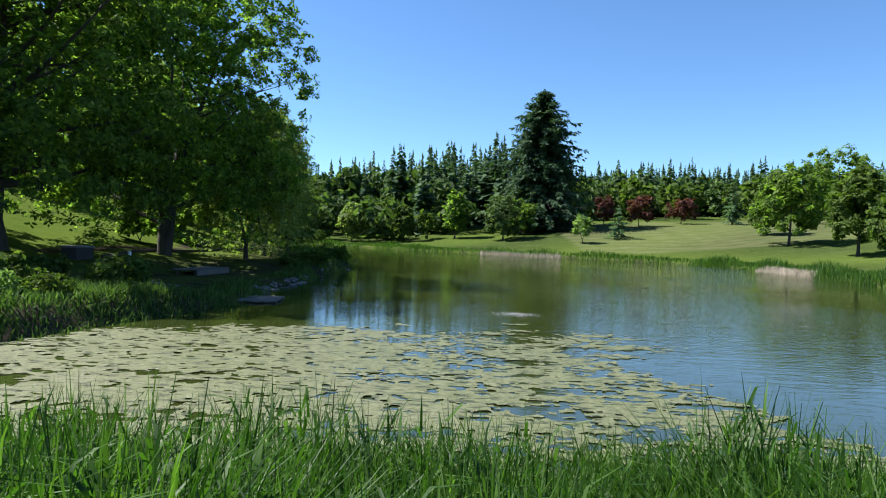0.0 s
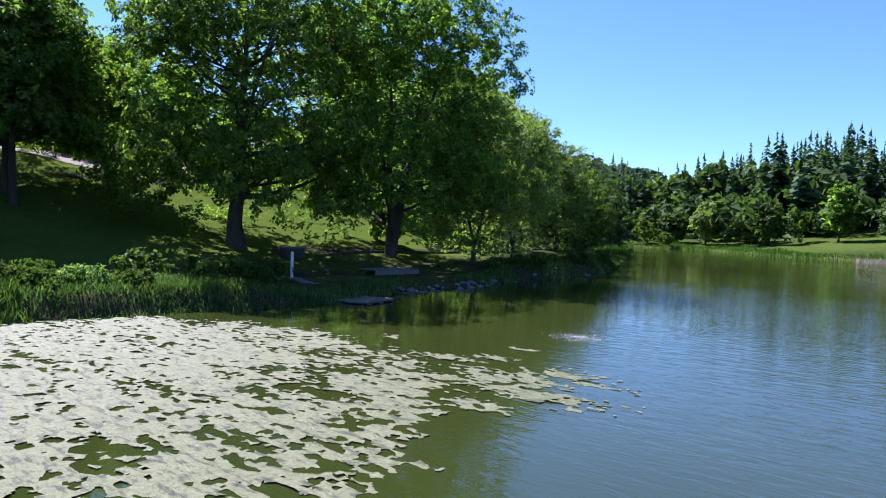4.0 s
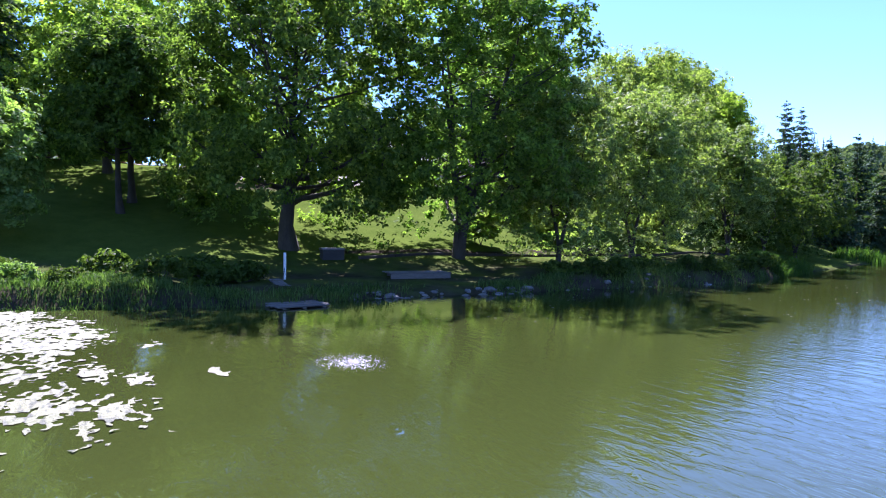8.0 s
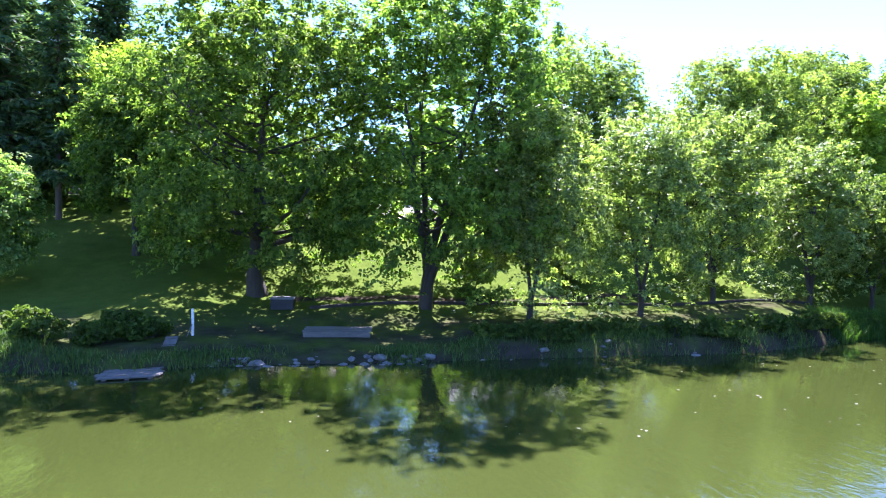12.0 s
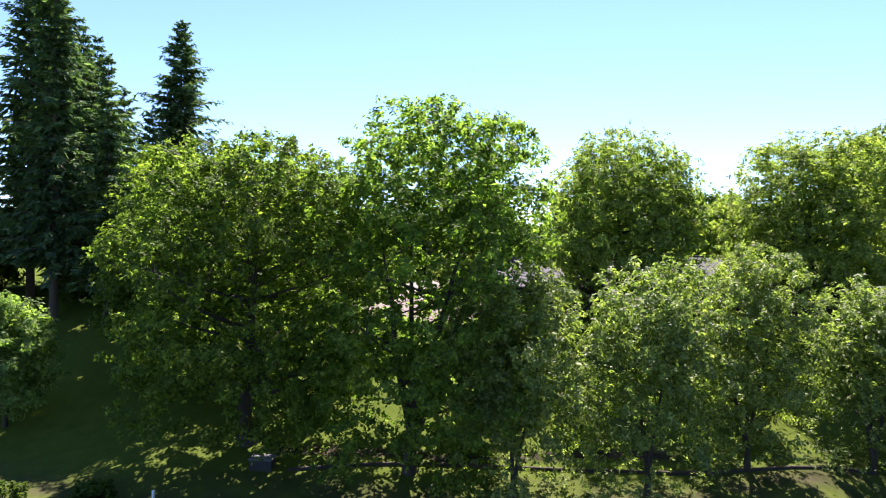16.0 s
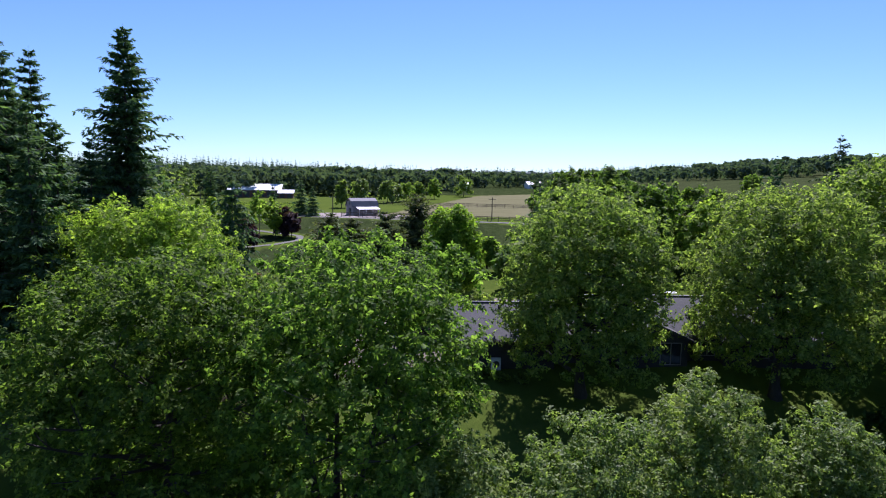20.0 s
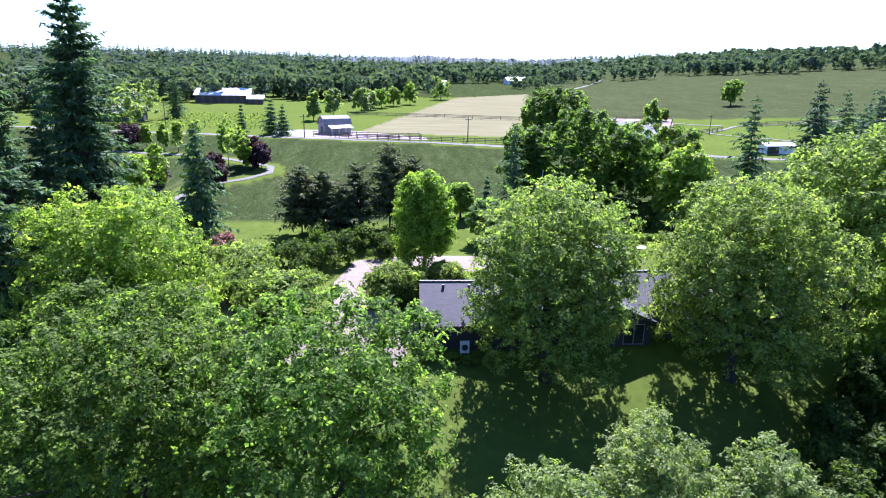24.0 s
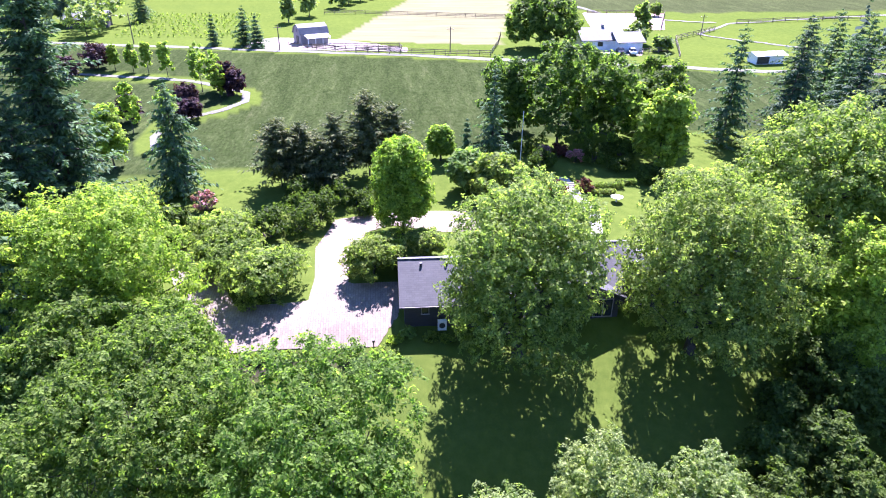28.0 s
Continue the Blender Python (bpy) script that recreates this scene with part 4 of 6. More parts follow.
# ---- trees above the far shore ----
for i in range(9):
    broadleaf("poplar_tree", on(52 + 11 * i + 3 * math.sin(2.3 * i), 205 + 4 * math.cos(1.7 * i)), 13.5 + 2 * math.sin(1.9 * i), 0.8, 2.3, "slim green poplar before the far wood", dark_or_shaded_leaf, 1500, 40, 0.5, seed=260 + i, girth=0.15,
              group="poplars before the wood", limbs=6, lobes=0.1)
conifer("small_fir", on(32.7, 134), 7.4, 2.6, "small clipped-looking fir on the far lawn", needle, levels=70, sprays=6, seed=210, bare=0.02, slim=0.55)
broadleaf("pale_tree", on(23.8, 128), 6.2, 1.6, 3.0, "thin pale green tree on the far bank", willow_leaf, 1500, 34, 0.28, stems=3, seed=211, girth=0.1, limbs=10)
for i, (x, y, h, r) in enumerate([(37.4, 170, 8.4, 3.2), (44.3, 160, 8.6, 4.0), (56.9, 165, 7.2, 4.6), (24, 158, 6.6, 3.8)]):
    broadleaf("copper_tree", on(x, y), h, 1.2, r, "copper-red ornamental tree on the far lawn", red_leaf, 2200, 40, 0.34, seed=212 + i, girth=0.14, group="copper trees", limbs=10)
conifer("fir_tree", on(68.3, 160), 13.6, 3.2, "slim fir on the far lawn", needle, levels=80, sprays=7, seed=217)
for i, (x, y, h, r) in enumerate([(57.3, 110, 16.0, 6.6), (54.3, 85, 13.1, 5.0), (89, 150, 19.4, 9.6), (62, 128, 9, 4.5), (76, 100, 14, 6.5), (48, 66, 9, 4)]):
    broadleaf("lawn_oak", on(x, y), h, 1.6, r, "rounded green oak on the far lawn", dark_or_shaded_leaf if i % 2 else dark_oak_leaf, 6500, 80, 0.37, seed=220 + i, girth=0.25, group="oaks on the far lawn", limbs=14)
for i, (x, y, h, r) in enumerate([(7.9, 140, 10.9, 5.4), (-3.3, 150, 11.8, 3.4), (-29.2, 152, 9.9, 4.0), (-16, 150, 9, 3.6), (-38, 156, 8, 4), (13, 150, 9, 4), (30, 168, 12, 5), (-22, 158, 11, 4.5)]):
    broadleaf("shore_tree", on(x, y), h, 0.8, r, "leafy tree at the edge of the fir wood", (wood_leaf, oak_leaf, alder_leaf, dark_or_shaded_leaf)[i % 4], 4500, 60, 0.36, seed=230 + i, girth=0.2, group="trees before the fir wood", limbs=12)

# ---- solid building blocks ----


def box_bm(boxes, bevel=0.0):
    """boxes: rows of (centre x, y, z, size x, y, z, turn about z in degrees)."""
    bm = bmesh.new()
    for b in boxes:
        cx, cy, cz, sx, sy, sz = b[:6]
        m = pose(cx, cy, cz, 0, 0, b[6] if len(b) > 6 else 0) @ Matrix.Diagonal((sx, sy, sz, 1))
        bmesh.ops.create_cube(bm, size=1, matrix=m)
    if bevel:
        bmesh.ops.bevel(bm, geom=bm.edges[:], offset=bevel, segments=1, affect="EDGES")
    return bm


def box(name, at, size, material, parent, label="", bevel=0.01, turn=0.0):
    return part(name, box_bm([(*at, *size, turn)], bevel), material, parent, label)


def prism_bm(profile, x0, x1, axis="x"):
    """A closed profile (in y, z or, for axis y, in x, z) drawn out from x0 to x1."""
    bm = bmesh.new()
    put = (lambda u, s, z: (s, u, z)) if axis == "x" else (lambda u, s, z: (u, s, z))
    a = [bm.verts.new(put(u, x0, z)) for u, z in profile]
    b = [bm.verts.new(put(u, x1, z)) for u, z in profile]
    bm.faces.new(a), bm.faces.new(b[::-1])
    for i in range(len(a)):
        bm.faces.new((a[i - 1], b[i - 1], b[i], a[i]))
    bmesh.ops.recalc_face_normals(bm, faces=bm.faces[:])
    return bm


def slab_profile(p, q, thick):
    """A sloping slab between two points of a section."""
    (a, b), (c, d) = p, q
    L = math.hypot(c - a, d - b)
    nx_, nz_ = -(d - b) / L * thick, (c - a) / L * thick
    if nz_ > 0:
        nx_, nz_ = -nx_, -nz_
    return [(a, b), (c, d), (c + nx_, d + nz_), (a + nx_, b + nz_)]


def cyl_bm(r0, r1, h, sides=12, at=(0, 0, 0)):
    bm = bmesh.new()
    bmesh.ops.create_cone(bm, cap_ends=True, segments=sides, radius1=r0, radius2=r1, depth=h, matrix=Matrix.Translation((at[0], at[1], at[2] + h / 2)))
    return bm


def snapped(field, x0, x1, y0, y1, step, jitter=0.0, seed=0):
    """Cells of a grid where field(x, y) > 0, their rim drawn to the zero line."""
    rng = np.random.default_rng(seed)
    xs, ys = np.arange(x0, x1 + step, step), np.arange(y0, y1 + step, step)
    A, B = np.meshgrid(xs, ys)
    A, B = A + rng.uniform(-jitter, jitter, A.shape) * step, B + rng.uniform(-jitter, jitter, B.shape) * step
    f = field(A, B)
    e = step * 0.25
    gx_, gy_ = (field(A + e, B) - field(A - e, B)) / (2 * e), (field(A, B + e) - field(A, B - e)) / (2 * e)
    g2 = gx_ ** 2 + gy_ ** 2 + 1e-9
    k = np.where(f < 0, -f / g2, 0)
    dx, dy = k * gx_, k * gy_
    L = np.hypot(dx, dy)
    lim = np.minimum(1, 0.9 * step / (L + 1e-9))
    A, B = A + dx * lim, B + dy * lim
    pos = f > 0
    n = len(xs)
    cell = (pos[:-1, :-1].astype(int) + pos[1:, :-1] + pos[:-1, 1:] + pos[1:, 1:]) >= 2
    r, c = np.nonzero(cell)
    F = np.stack([r * n + c, r * n + c + 1, (r + 1) * n + c + 1, (r + 1) * n + c], 1)
    used, inv = np.unique(F, return_inverse=True)
    return A.ravel()[used], B.ravel()[used], inv.reshape(-1, 4)


def poly_field(poly):
    p = np.array(poly, float)

    def f(x, y):
        best = np.full(x.shape, 1e9)
        for i in range(len(p)):
            a, b = p[i - 1], p[i]
            e = b - a
            t = np.clip(((x - a[0]) * e[0] + (y - a[1]) * e[1]) / (e @ e + 1e-9), 0, 1)
            best = np.minimum(best, np.hypot(x - a[0] - t * e[0], y - a[1] - t * e[1]))
        return np.where(inside_poly(x, y, poly), best, -best)
    return f


def line_field(pts, width):
    p = np.array(pts, float)

    def f(x, y):
        best = np.full(x.shape, 1e9)
        for a, b in zip(p, p[1:]):
            e = b - a
            t = np.clip(((x - a[0]) * e[0] + (y - a[1]) * e[1]) / (e @ e), 0, 1)
            best = np.minimum(best, np.hypot(x - a[0] - t * e[0], y - a[1] - t * e[1]))
        return width / 2 - best
    return f


def draped(name, field, bounds, step, lift, material, label, category, kind="structure", jitter=0.0, edge=0.0):
    A, B, F = snapped(field, *bounds, step, jitter)
    Z = height(A, B) + lift
    return tagged(link_mesh(name, np.stack([A, B, Z], 1), F, material, True), label, category, kind=kind)


gravel = surface("pale_gravel", (0.178, 0.144, 0.122), (0.244, 0.204, 0.174), 0.35, 0.95, 9, 0.3)
worn_track = surface("worn_track", (0.075, 0.078, 0.055), (0.13, 0.125, 0.10), 0.6, 0.95, 9, 0.3)
concrete = surface("concrete", (0.222, 0.211, 0.185), (0.311, 0.296, 0.266), 1.2, 0.9, 18, 0.25)
mulch = surface("mulch", (0.052, 0.037, 0.03), (0.118, 0.085, 0.067), 2.5, 0.98, 25, 0.8)
dark_wall = surface("dark_siding", (0.022, 0.021, 0.022), (0.041, 0.038, 0.037), 1.0, 0.8, 14, 0.4, stretch=(1, 1, 5))
white_paint = surface("white_paint", (0.66, 0.66, 0.64), (0.80, 0.80, 0.78), 2.0, 0.6, 20, 0.1)
white_metal = surface("white_metal", (0.62, 0.63, 0.64), (0.78, 0.78, 0.78), 0.6, 0.45, 8, 0.1)
grey_barn = surface("weathered_boards", (0.222, 0.204, 0.2), (0.311, 0.289, 0.281), 0.8, 0.85, 12, 0.4, stretch=(4, 4, 0.4))
grey_roof = surface("grey_roof", (0.10, 0.10, 0.105), (0.16, 0.16, 0.165), 0.8, 0.8, 10, 0.3)
red_wall = surface("red_brown_wall", (0.104, 0.052, 0.037), (0.163, 0.081, 0.059), 0.7, 0.85, 10, 0.3)
fence_wood = surface("fence_wood", (0.111, 0.081, 0.056), (0.2, 0.148, 0.104), 1.5, 0.9, 15, 0.4, per_object=0.35)
old_wood = surface("old_wood", (0.089, 0.078, 0.067), (0.185, 0.167, 0.144), 1.8, 0.9, 18, 0.5, stretch=(0.4, 3, 3), per_object=0.3)
stone = surface("bank_stone", (0.09, 0.085, 0.08), (0.26, 0.25, 0.225), 1.5, 0.9, 14, 0.7, per_object=0.45)
dark_timber = surface("dark_timber", (0.026, 0.019, 0.015), (0.063, 0.047, 0.036), 1.5, 0.95, 15, 0.5, per_object=0.35)
dark_metal = surface("dark_metal", (0.037, 0.037, 0.037), (0.074, 0.074, 0.074), 3, 0.5, 20, 0.1, 0.6)
arena_sand = surface("arena_sand", (0.20, 0.125, 0.10), (0.26, 0.17, 0.14), 0.3, 0.95, 6, 0.2)
car_white = surface("car_white", (0.70, 0.70, 0.70), (0.78, 0.78, 0.78), 0.5, 0.25, 5, 0.0)
car_dark = surface("car_dark", (0.022, 0.026, 0.033), (0.037, 0.041, 0.048), 0.5, 0.25, 5, 0.0)
rubber = surface("rubber", (0.015, 0.015, 0.015), (0.03, 0.03, 0.03), 4, 0.9, 30, 0.2)
weed_blade = foliage("weed_blade", (0.035, 0.066, 0.018), (0.07, 0.12, 0.032), (0.12, 0.175, 0.06), 0.35)
dead_reed = surface("dead_reed", (0.34, 0.28, 0.19), (0.52, 0.45, 0.34), 2, 0.9, 20, 0.2)


def paver_material():
    """Worn pinkish pavers with narrow joints."""
    m, t, p, out = nodes_of("court_pavers")
    c, b = t.nodes.new("ShaderNodeTexCoord"), t.nodes.new("ShaderNodeTexBrick")
    t.links.new(c.outputs["Object"], b.inputs["Vector"])
    b.inputs["Scale"].default_value, b.inputs["Brick Width"].default_value, b.inputs["Row Height"].default_value = 1.0, 0.5, 0.25
    b.inputs["Mortar Size"].default_value = 0.018
    b.inputs["Color1"].default_value, b.inputs["Color2"].default_value = (0.165, 0.132, 0.098, 1), (0.220, 0.18, 0.138, 1)
    b.inputs["Mortar"].default_value = (0.12, 0.10, 0.08, 1)
    col = mix(t, 1.0, b.outputs["Color"], ramp(t, tex(t, 0.35, 5), [(0.3, (0.86, 0.86, 0.84)), (0.7, (1.12, 1.1, 1.08))]), "MULTIPLY")
    col = mix(t, 1.0, col, ramp(t, tex(t, 7, 4), [(0.3, (0.85, 0.85, 0.85)), (0.7, (1.12, 1.12, 1.12))]), "MULTIPLY")
    t.links.new(col, p.inputs["Base Color"])
    p.inputs["Roughness"].default_value = 0.95
    bump(t, p, b.outputs["Fac"], 0.3, 0.01)
    return m


def shingle_material():
    m, t, p, out = nodes_of("roof_shingles")
    c = t.nodes.new("ShaderNodeTexCoord")
    b = t.nodes.new("ShaderNodeTexBrick")
    mp = t.nodes.new("ShaderNodeMapping")
    mp.inputs["Rotation"].default_value = (0, 0, radians(90))
    t.links.new(c.outputs["Object"], mp.inputs["Vector"])
    t.links.new(mp.outputs["Vector"], b.inputs["Vector"])
    b.inputs["Scale"].default_value, b.inputs["Brick Width"].default_value, b.inputs["Row Height"].default_value = 1.0, 0.5, 0.22
    b.inputs["Mortar Size"].default_value = 0.02
    b.inputs["Color1"].default_value, b.inputs["Color2"].default_value = (0.036, 0.038, 0.039, 1), (0.056, 0.058, 0.058, 1)
    b.inputs["Mortar"].default_value = (0.03, 0.03, 0.033, 1)
    col = mix(t, 0.4, b.outputs["Color"], ramp(t, tex(t, 0.7, 5), [(0.3, (0.030, 0.032, 0.033)), (0.7, (0.064, 0.066, 0.066))]))
    t.links.new(col, p.inputs["Base Color"])
    p.inputs["Roughness"].default_value = 0.85
    bump(t, p, b.outputs["Fac"], 0.3, 0.01)
    return m


def glass_material():
    m, t, p, out = nodes_of("window_glass")
    p.inputs["Base Color"].default_value = (0.02, 0.024, 0.028, 1)
    p.inputs["Roughness"].default_value, p.inputs["IOR"].default_value = 0.04, 1.5
    return m


def algae_material():
    m, t, p, out = nodes_of("floating_algae")
    n1, n2, n3 = tex(t, 0.5, 5, 0.6), tex(t, 3.5, 6, 0.65, (1.0, 1.8, 1.0)), tex(t, 13, 4, 0.7)
    col = ramp(t, n1, [(0.3, (0.063, 0.078, 0.016)), (0.5, (0.107, 0.107, 0.037)), (0.75, (0.133, 0.118, 0.063))])
    col = mix(t, 0.45, col, ramp(t, n2, [(0.3, (0.041, 0.056, 0.015)), (0.55, (0.104, 0.11, 0.048)), (0.8, (0.163, 0.155, 0.085))]))
    col = mix(t, 0.4, col, ramp(t, n3, [(0.35, (0.059, 0.07, 0.022)), (0.65, (0.237, 0.229, 0.141))]))
    gaps = tex(t, 4.5, 4, 0.65, (0.55, 1.7, 1.0))
    col = mix(t, 1.0, col, ramp(t, gaps, [(0.40, (0.24, 0.30, 0.18)), (0.48, (1.06, 1.1, 1.0))]), "MULTIPLY")
    t.links.new(col, p.inputs["Base Color"])
    p.inputs["Roughness"].default_value = 0.5
    p.inputs["Specular IOR Level"].default_value = 0.3
    bump(t, p, n2, 1.0, 0.09)
    return m


shingles, glass, algae_mat, pavers = shingle_material(), glass_material(), algae_material(), paver_material()
foam = surface("foam", (0.259, 0.266, 0.252), (0.459, 0.459, 0.444), 3, 0.25, 30, 0.2)

# ---- drive, paths, roads ----
DRIVE = [(-42, 24), (-42.4, 39), (-46.2, 41.1), (-51, 41.1), (-51, 35.8), (-57, 36.4), (-62, 37.5), (-63.7, 40.4), (-61.7, 47.2), (-61.5, 56), (-67.3, 56), (-67.6, 47.5), (-68, 40), (-66, 33.6),
         (-59, 31.8), (-52.5, 32.3), (-48.4, 32), (-48.0, 25), (-53, 22), (-60, 19), (-62, 14), (-59, 12), (-54, 17), (-47, 20)]
draped("driveway", poly_field(DRIVE), (-70, -40, 10, 58), 0.5, 0.06, pavers, "pale pinkish paved parking court and drive", "driveway")
draped("garden_path", line_field([(-60.5, 65.5), (-66, 66.8), (-71, 65.8), (-77, 65.6)], 1.5), (-80, -58, 62, 70), 0.4, 0.06, concrete, "pale concrete garden path", "path")
draped("road", line_field([(ROAD_X(y), y) for y in range(-140, 221, 20)], 2.4), (-196, -110, -140, 220), 1.2, 0.07, worn_track, "narrow pale gravel lane along the meadow", "road")
draped("barn_yard", poly_field([(-163, 4), (-158.5, 16), (-156, 46), (-161, 46), (-173, 28), (-176, 10), (-170, 3)]), (-178, -154, 0, 48), 0.8, 0.05, gravel, "pale trodden yard round the barn", "yard")
draped("bed_path", line_field([(-146, -40), (-137, -27), (-133.5, -12), (-131, -1), (-127, 6), (-121.8, 12.6), (-116, 13.4), (-111, 10), (-106, 3), (-98, 2), (-92, 4)], 1.5), (-150, -88, -44, 18), 0.6, 0.06, worn_track,
       "curved pale path round the planted bed", "path")
draped("riding_arena", poly_field([(-225, 110), (-222, 139), (-187, 125), (-190, 103)]), (-228, -184, 100, 142), 1.5, 0.08, arena_sand, "reddish sand riding arena", "arena")
draped("forecourt", poly_field([(-153.5, 90), (-150, 104), (-157, 107), (-158, 92)]), (-160, -148, 88, 110), 0.8, 0.06, gravel, "pale forecourt of the farmhouse", "forecourt")
draped("far_track", line_field([(-200, 148), (-215, 118), (-260, 108), (-420, 150), (-600, 230)], 2.2), (-610, -190, 100, 240), 2.5, 0.15, worn_track, "pale farm track between the fields", "track")
draped("field_track", line_field([(-140, 160), (-180, 132), (-197, 150), (-190, 200)], 1.6), (-200, -136, 128, 204), 1.5, 0.12, worn_track, "pale farm track at the foot of the rise", "track")

# ---- the house above the pond ----
HX, HY, HZ = -44.4, 41.6, 7.3
house = thing("house", (HX, HY, HZ), "long single-storey dark-sided house with grey shingle roofs", "house")


def wing(y0, y1, xf, xb, eave, ridge, over=0.5):
    """One wing with its ridge along y; all in the house's own frame."""
    f, b = xf - HX, xb - HX
    a0, a1 = y0 - HY, y1 - HY
    mid_, e, r = (f + b) / 2, eave - HZ, ridge - HZ
    slope = (r - e) / (f - mid_)
    part("wall", prism_bm([(f, -1.2), (f, e - 0.05), (mid_, r - 0.22), (b, e - 0.05), (b, -1.2)], a0, a1, "y"), dark_wall, house)
    for s in (f + over, b - over):
        z = e - slope * over
        part("roof", prism_bm(slab_profile((s, z + 0.1), (mid_, r + 0.1), 0.2), a0 - over, a1 + over, "y"), shingles, house)
        box("gutter", (s + (0.06 if s > mid_ else -0.06), (a0 + a1) / 2, z), (0.12, a1 - a0 + 2 * over, 0.12), dark_metal, house)
    box("ridge_cap", (mid_, (a0 + a1) / 2, r + 0.12), (0.3, a1 - a0 + 2 * over, 0.06), grey_roof, house)


wing(41.6, 50.6, -44.6, -53.6, 10.15, 12.4)
wing(50.62, 66.2, -45.6, -55.6, 10.3, 12.9)
wing(66.22, 77.0, -44.8, -53.8, 10.2, 12.4)
# gable that faces the pond
part("wall", prism_bm([(56.4 - HY, -1.2), (56.4 - HY, 2.8), (59.6 - HY, 4.1), (62.8 - HY, 2.8), (62.8 - HY, -1.2)], -50 - HX, -44.6 - HX), dark_wall, house)
for ya in (55.8, 63.4):
    part("roof", prism_bm(slab_profile((ya - HY, 2.66), (59.6 - HY, 4.36), 0.18), -50 - HX, -44.2 - HX), shingles, house)


def house_window(y, z, w, h, x, bars=1):
    w_ = part("window", box_bm([(x - HX - 0.02, y - HY, z - HZ, 0.08, w, h)]), glass, house)
    box("frame", (x - HX + 0.05, y - HY, z - HZ + h / 2), (0.08, w + 0.12, 0.055), grey_barn, w_)
    box("frame", (x - HX + 0.05, y - HY, z - HZ - h / 2), (0.08, w + 0.12, 0.055), grey_barn, w_)
    for s in np.linspace(-w / 2, w / 2, bars + 2):
        box("frame", (x - HX + 0.05, y - HY + s, z - HZ), (0.078, 0.05, h), grey_barn, w_)


house_window(61.2, 8.75, 1.9, 2.0, -44.58)
house_window(58.3, 9.1, 1.3, 1.2, -44.58)
house_window(53.5, 9.0, 1.6, 1.3, -45.58)
house_window(65.0, 9.0, 1.4, 1.3, -45.58)
house_window(69.5, 9.0, 1.8, 1.3, -44.78)
house_window(73.5, 9.0, 1.8, 1.3, -44.78)
house_window(43.6, 9.2, 0.7, 0.8, -44.58, 0)
for y in (60.9, 62.2):
    s = part("skylight", box_bm([(-47.2 - HX, y + 4.6 - HY, 5.05, 0.9, 0.7, 0.16)], 0.02), glass, house)
    box("frame", (-47.2 - HX, y + 4.6 - HY, 4.99), (1.05, 0.85, 0.14), white_paint, s)
for y in (43.4, 45.9):
    part("roof_vent", cyl_bm(0.14, 0.14, 0.5, 10, (-48.3 - HX, y - HY, 4.6)), dark_metal, house)
pump = thing("heat_pump", (-44.0, 45.2, ground_z(-44.0, 45.2)), "pale grey heat pump unit against the garage wall", "heat pump")
box("case", (0, 0, 0.75), (0.35, 0.85, 1.1), white_metal, pump)
part("fan_grille", cyl_bm(0.3, 0.3, 0.04, 16), dark_metal, pump).matrix_basis = pose(0.18, 0, 0.78, 0, 90, 0)
lamp = thing("garden_lamp", on(-42.3, 38.6), "small dark bollard lamp at the edge of the court", "lamp")
part("post", cyl_bm(0.06, 0.05, 0.7, 8), dark_metal, lamp)
part("head", cyl_bm(0.14, 0.10, 0.22, 10, (0, 0, 0.7)), dark_metal, lamp)

# ---- shrubs round the house ----
SHRUBS = [(-43.4, 42.0, 0.9, 1.3, 3), (-42.9, 44.0, 0.9, 0.9, 2), (-42.7, 45.6, 0.9, 0.9, 2), (-42.6, 47.4, 0.9, 0.9, 2), (-43.0, 40.6, 0.9, 0.5, 1), (-41.0, 39.6, 1.5, 1.0, 2), (-40.0, 38.0, 1.4, 1.0, 2), (-39.6, 40.2, 1.2, 0.9, 1),
          (-41.4, 36.2, 1.2, 0.9, 2), (-41.2, 33.5, 1.0, 0.6, 1), (-41.4, 30.5, 0.9, 0.5, 1), (-41.2, 28.0, 0.9, 0.5, 1), (-41.0, 25.6, 1.0, 0.6, 1), (-46.5, 22.0, 1.6, 2.4, 2), (-47.6, 26.2, 1.6, 2.0, 2), (-48.6, 28.6, 1.8, 2.2, 2)]
SH_LEAF = (None, bright_leaf, maple_leaf, willow_leaf)
for i, (x, y, r, h, k) in enumerate(SHRUBS):
    bush("garden_shrub", on(x, y), r, h, ("", "low yellow-green ground cover along the court", "clipped green shrub by the house", "pale variegated shrub at the garage corner")[k], SH_LEAF[k], 900, 300 + i, 0.13, "shrubs round the court")
DARKS = [(-63.3, 29.0, 3.4, 4.6), (-62, 26, 3.0, 4.0), (-66, 31.6, 3.0, 4.2), (-68.2, 36.5, 2.4, 3.0), (-70.5, 34, 2.4, 3.2), (-72, 39, 2.4, 3.0), (-71, 29, 2.6, 3.4), (-54.5, 26.5, 2.4, 2.6), (-56.5, 24, 2.2, 2.6), (-78, 55, 2.2, 2.4), (-81, 63, 2.6, 3.0), (-84, 72, 3.0, 3.2), (-80, 75, 2.4, 2.6), (-86, 77, 2.8, 3.0), (-88, 62, 2.4, 2.8), (-79, 58, 2.0, 2.4), (-76, 78, 2.4, 2.6)]
for i, (x, y, r, h) in enumerate(DARKS):
    bush("rhododendron", on(x, y), r, h, "dense dark green rhododendron in the garden", dark_or_shaded_leaf, 2000, 330 + i, 0.24, "dark rhododendrons")
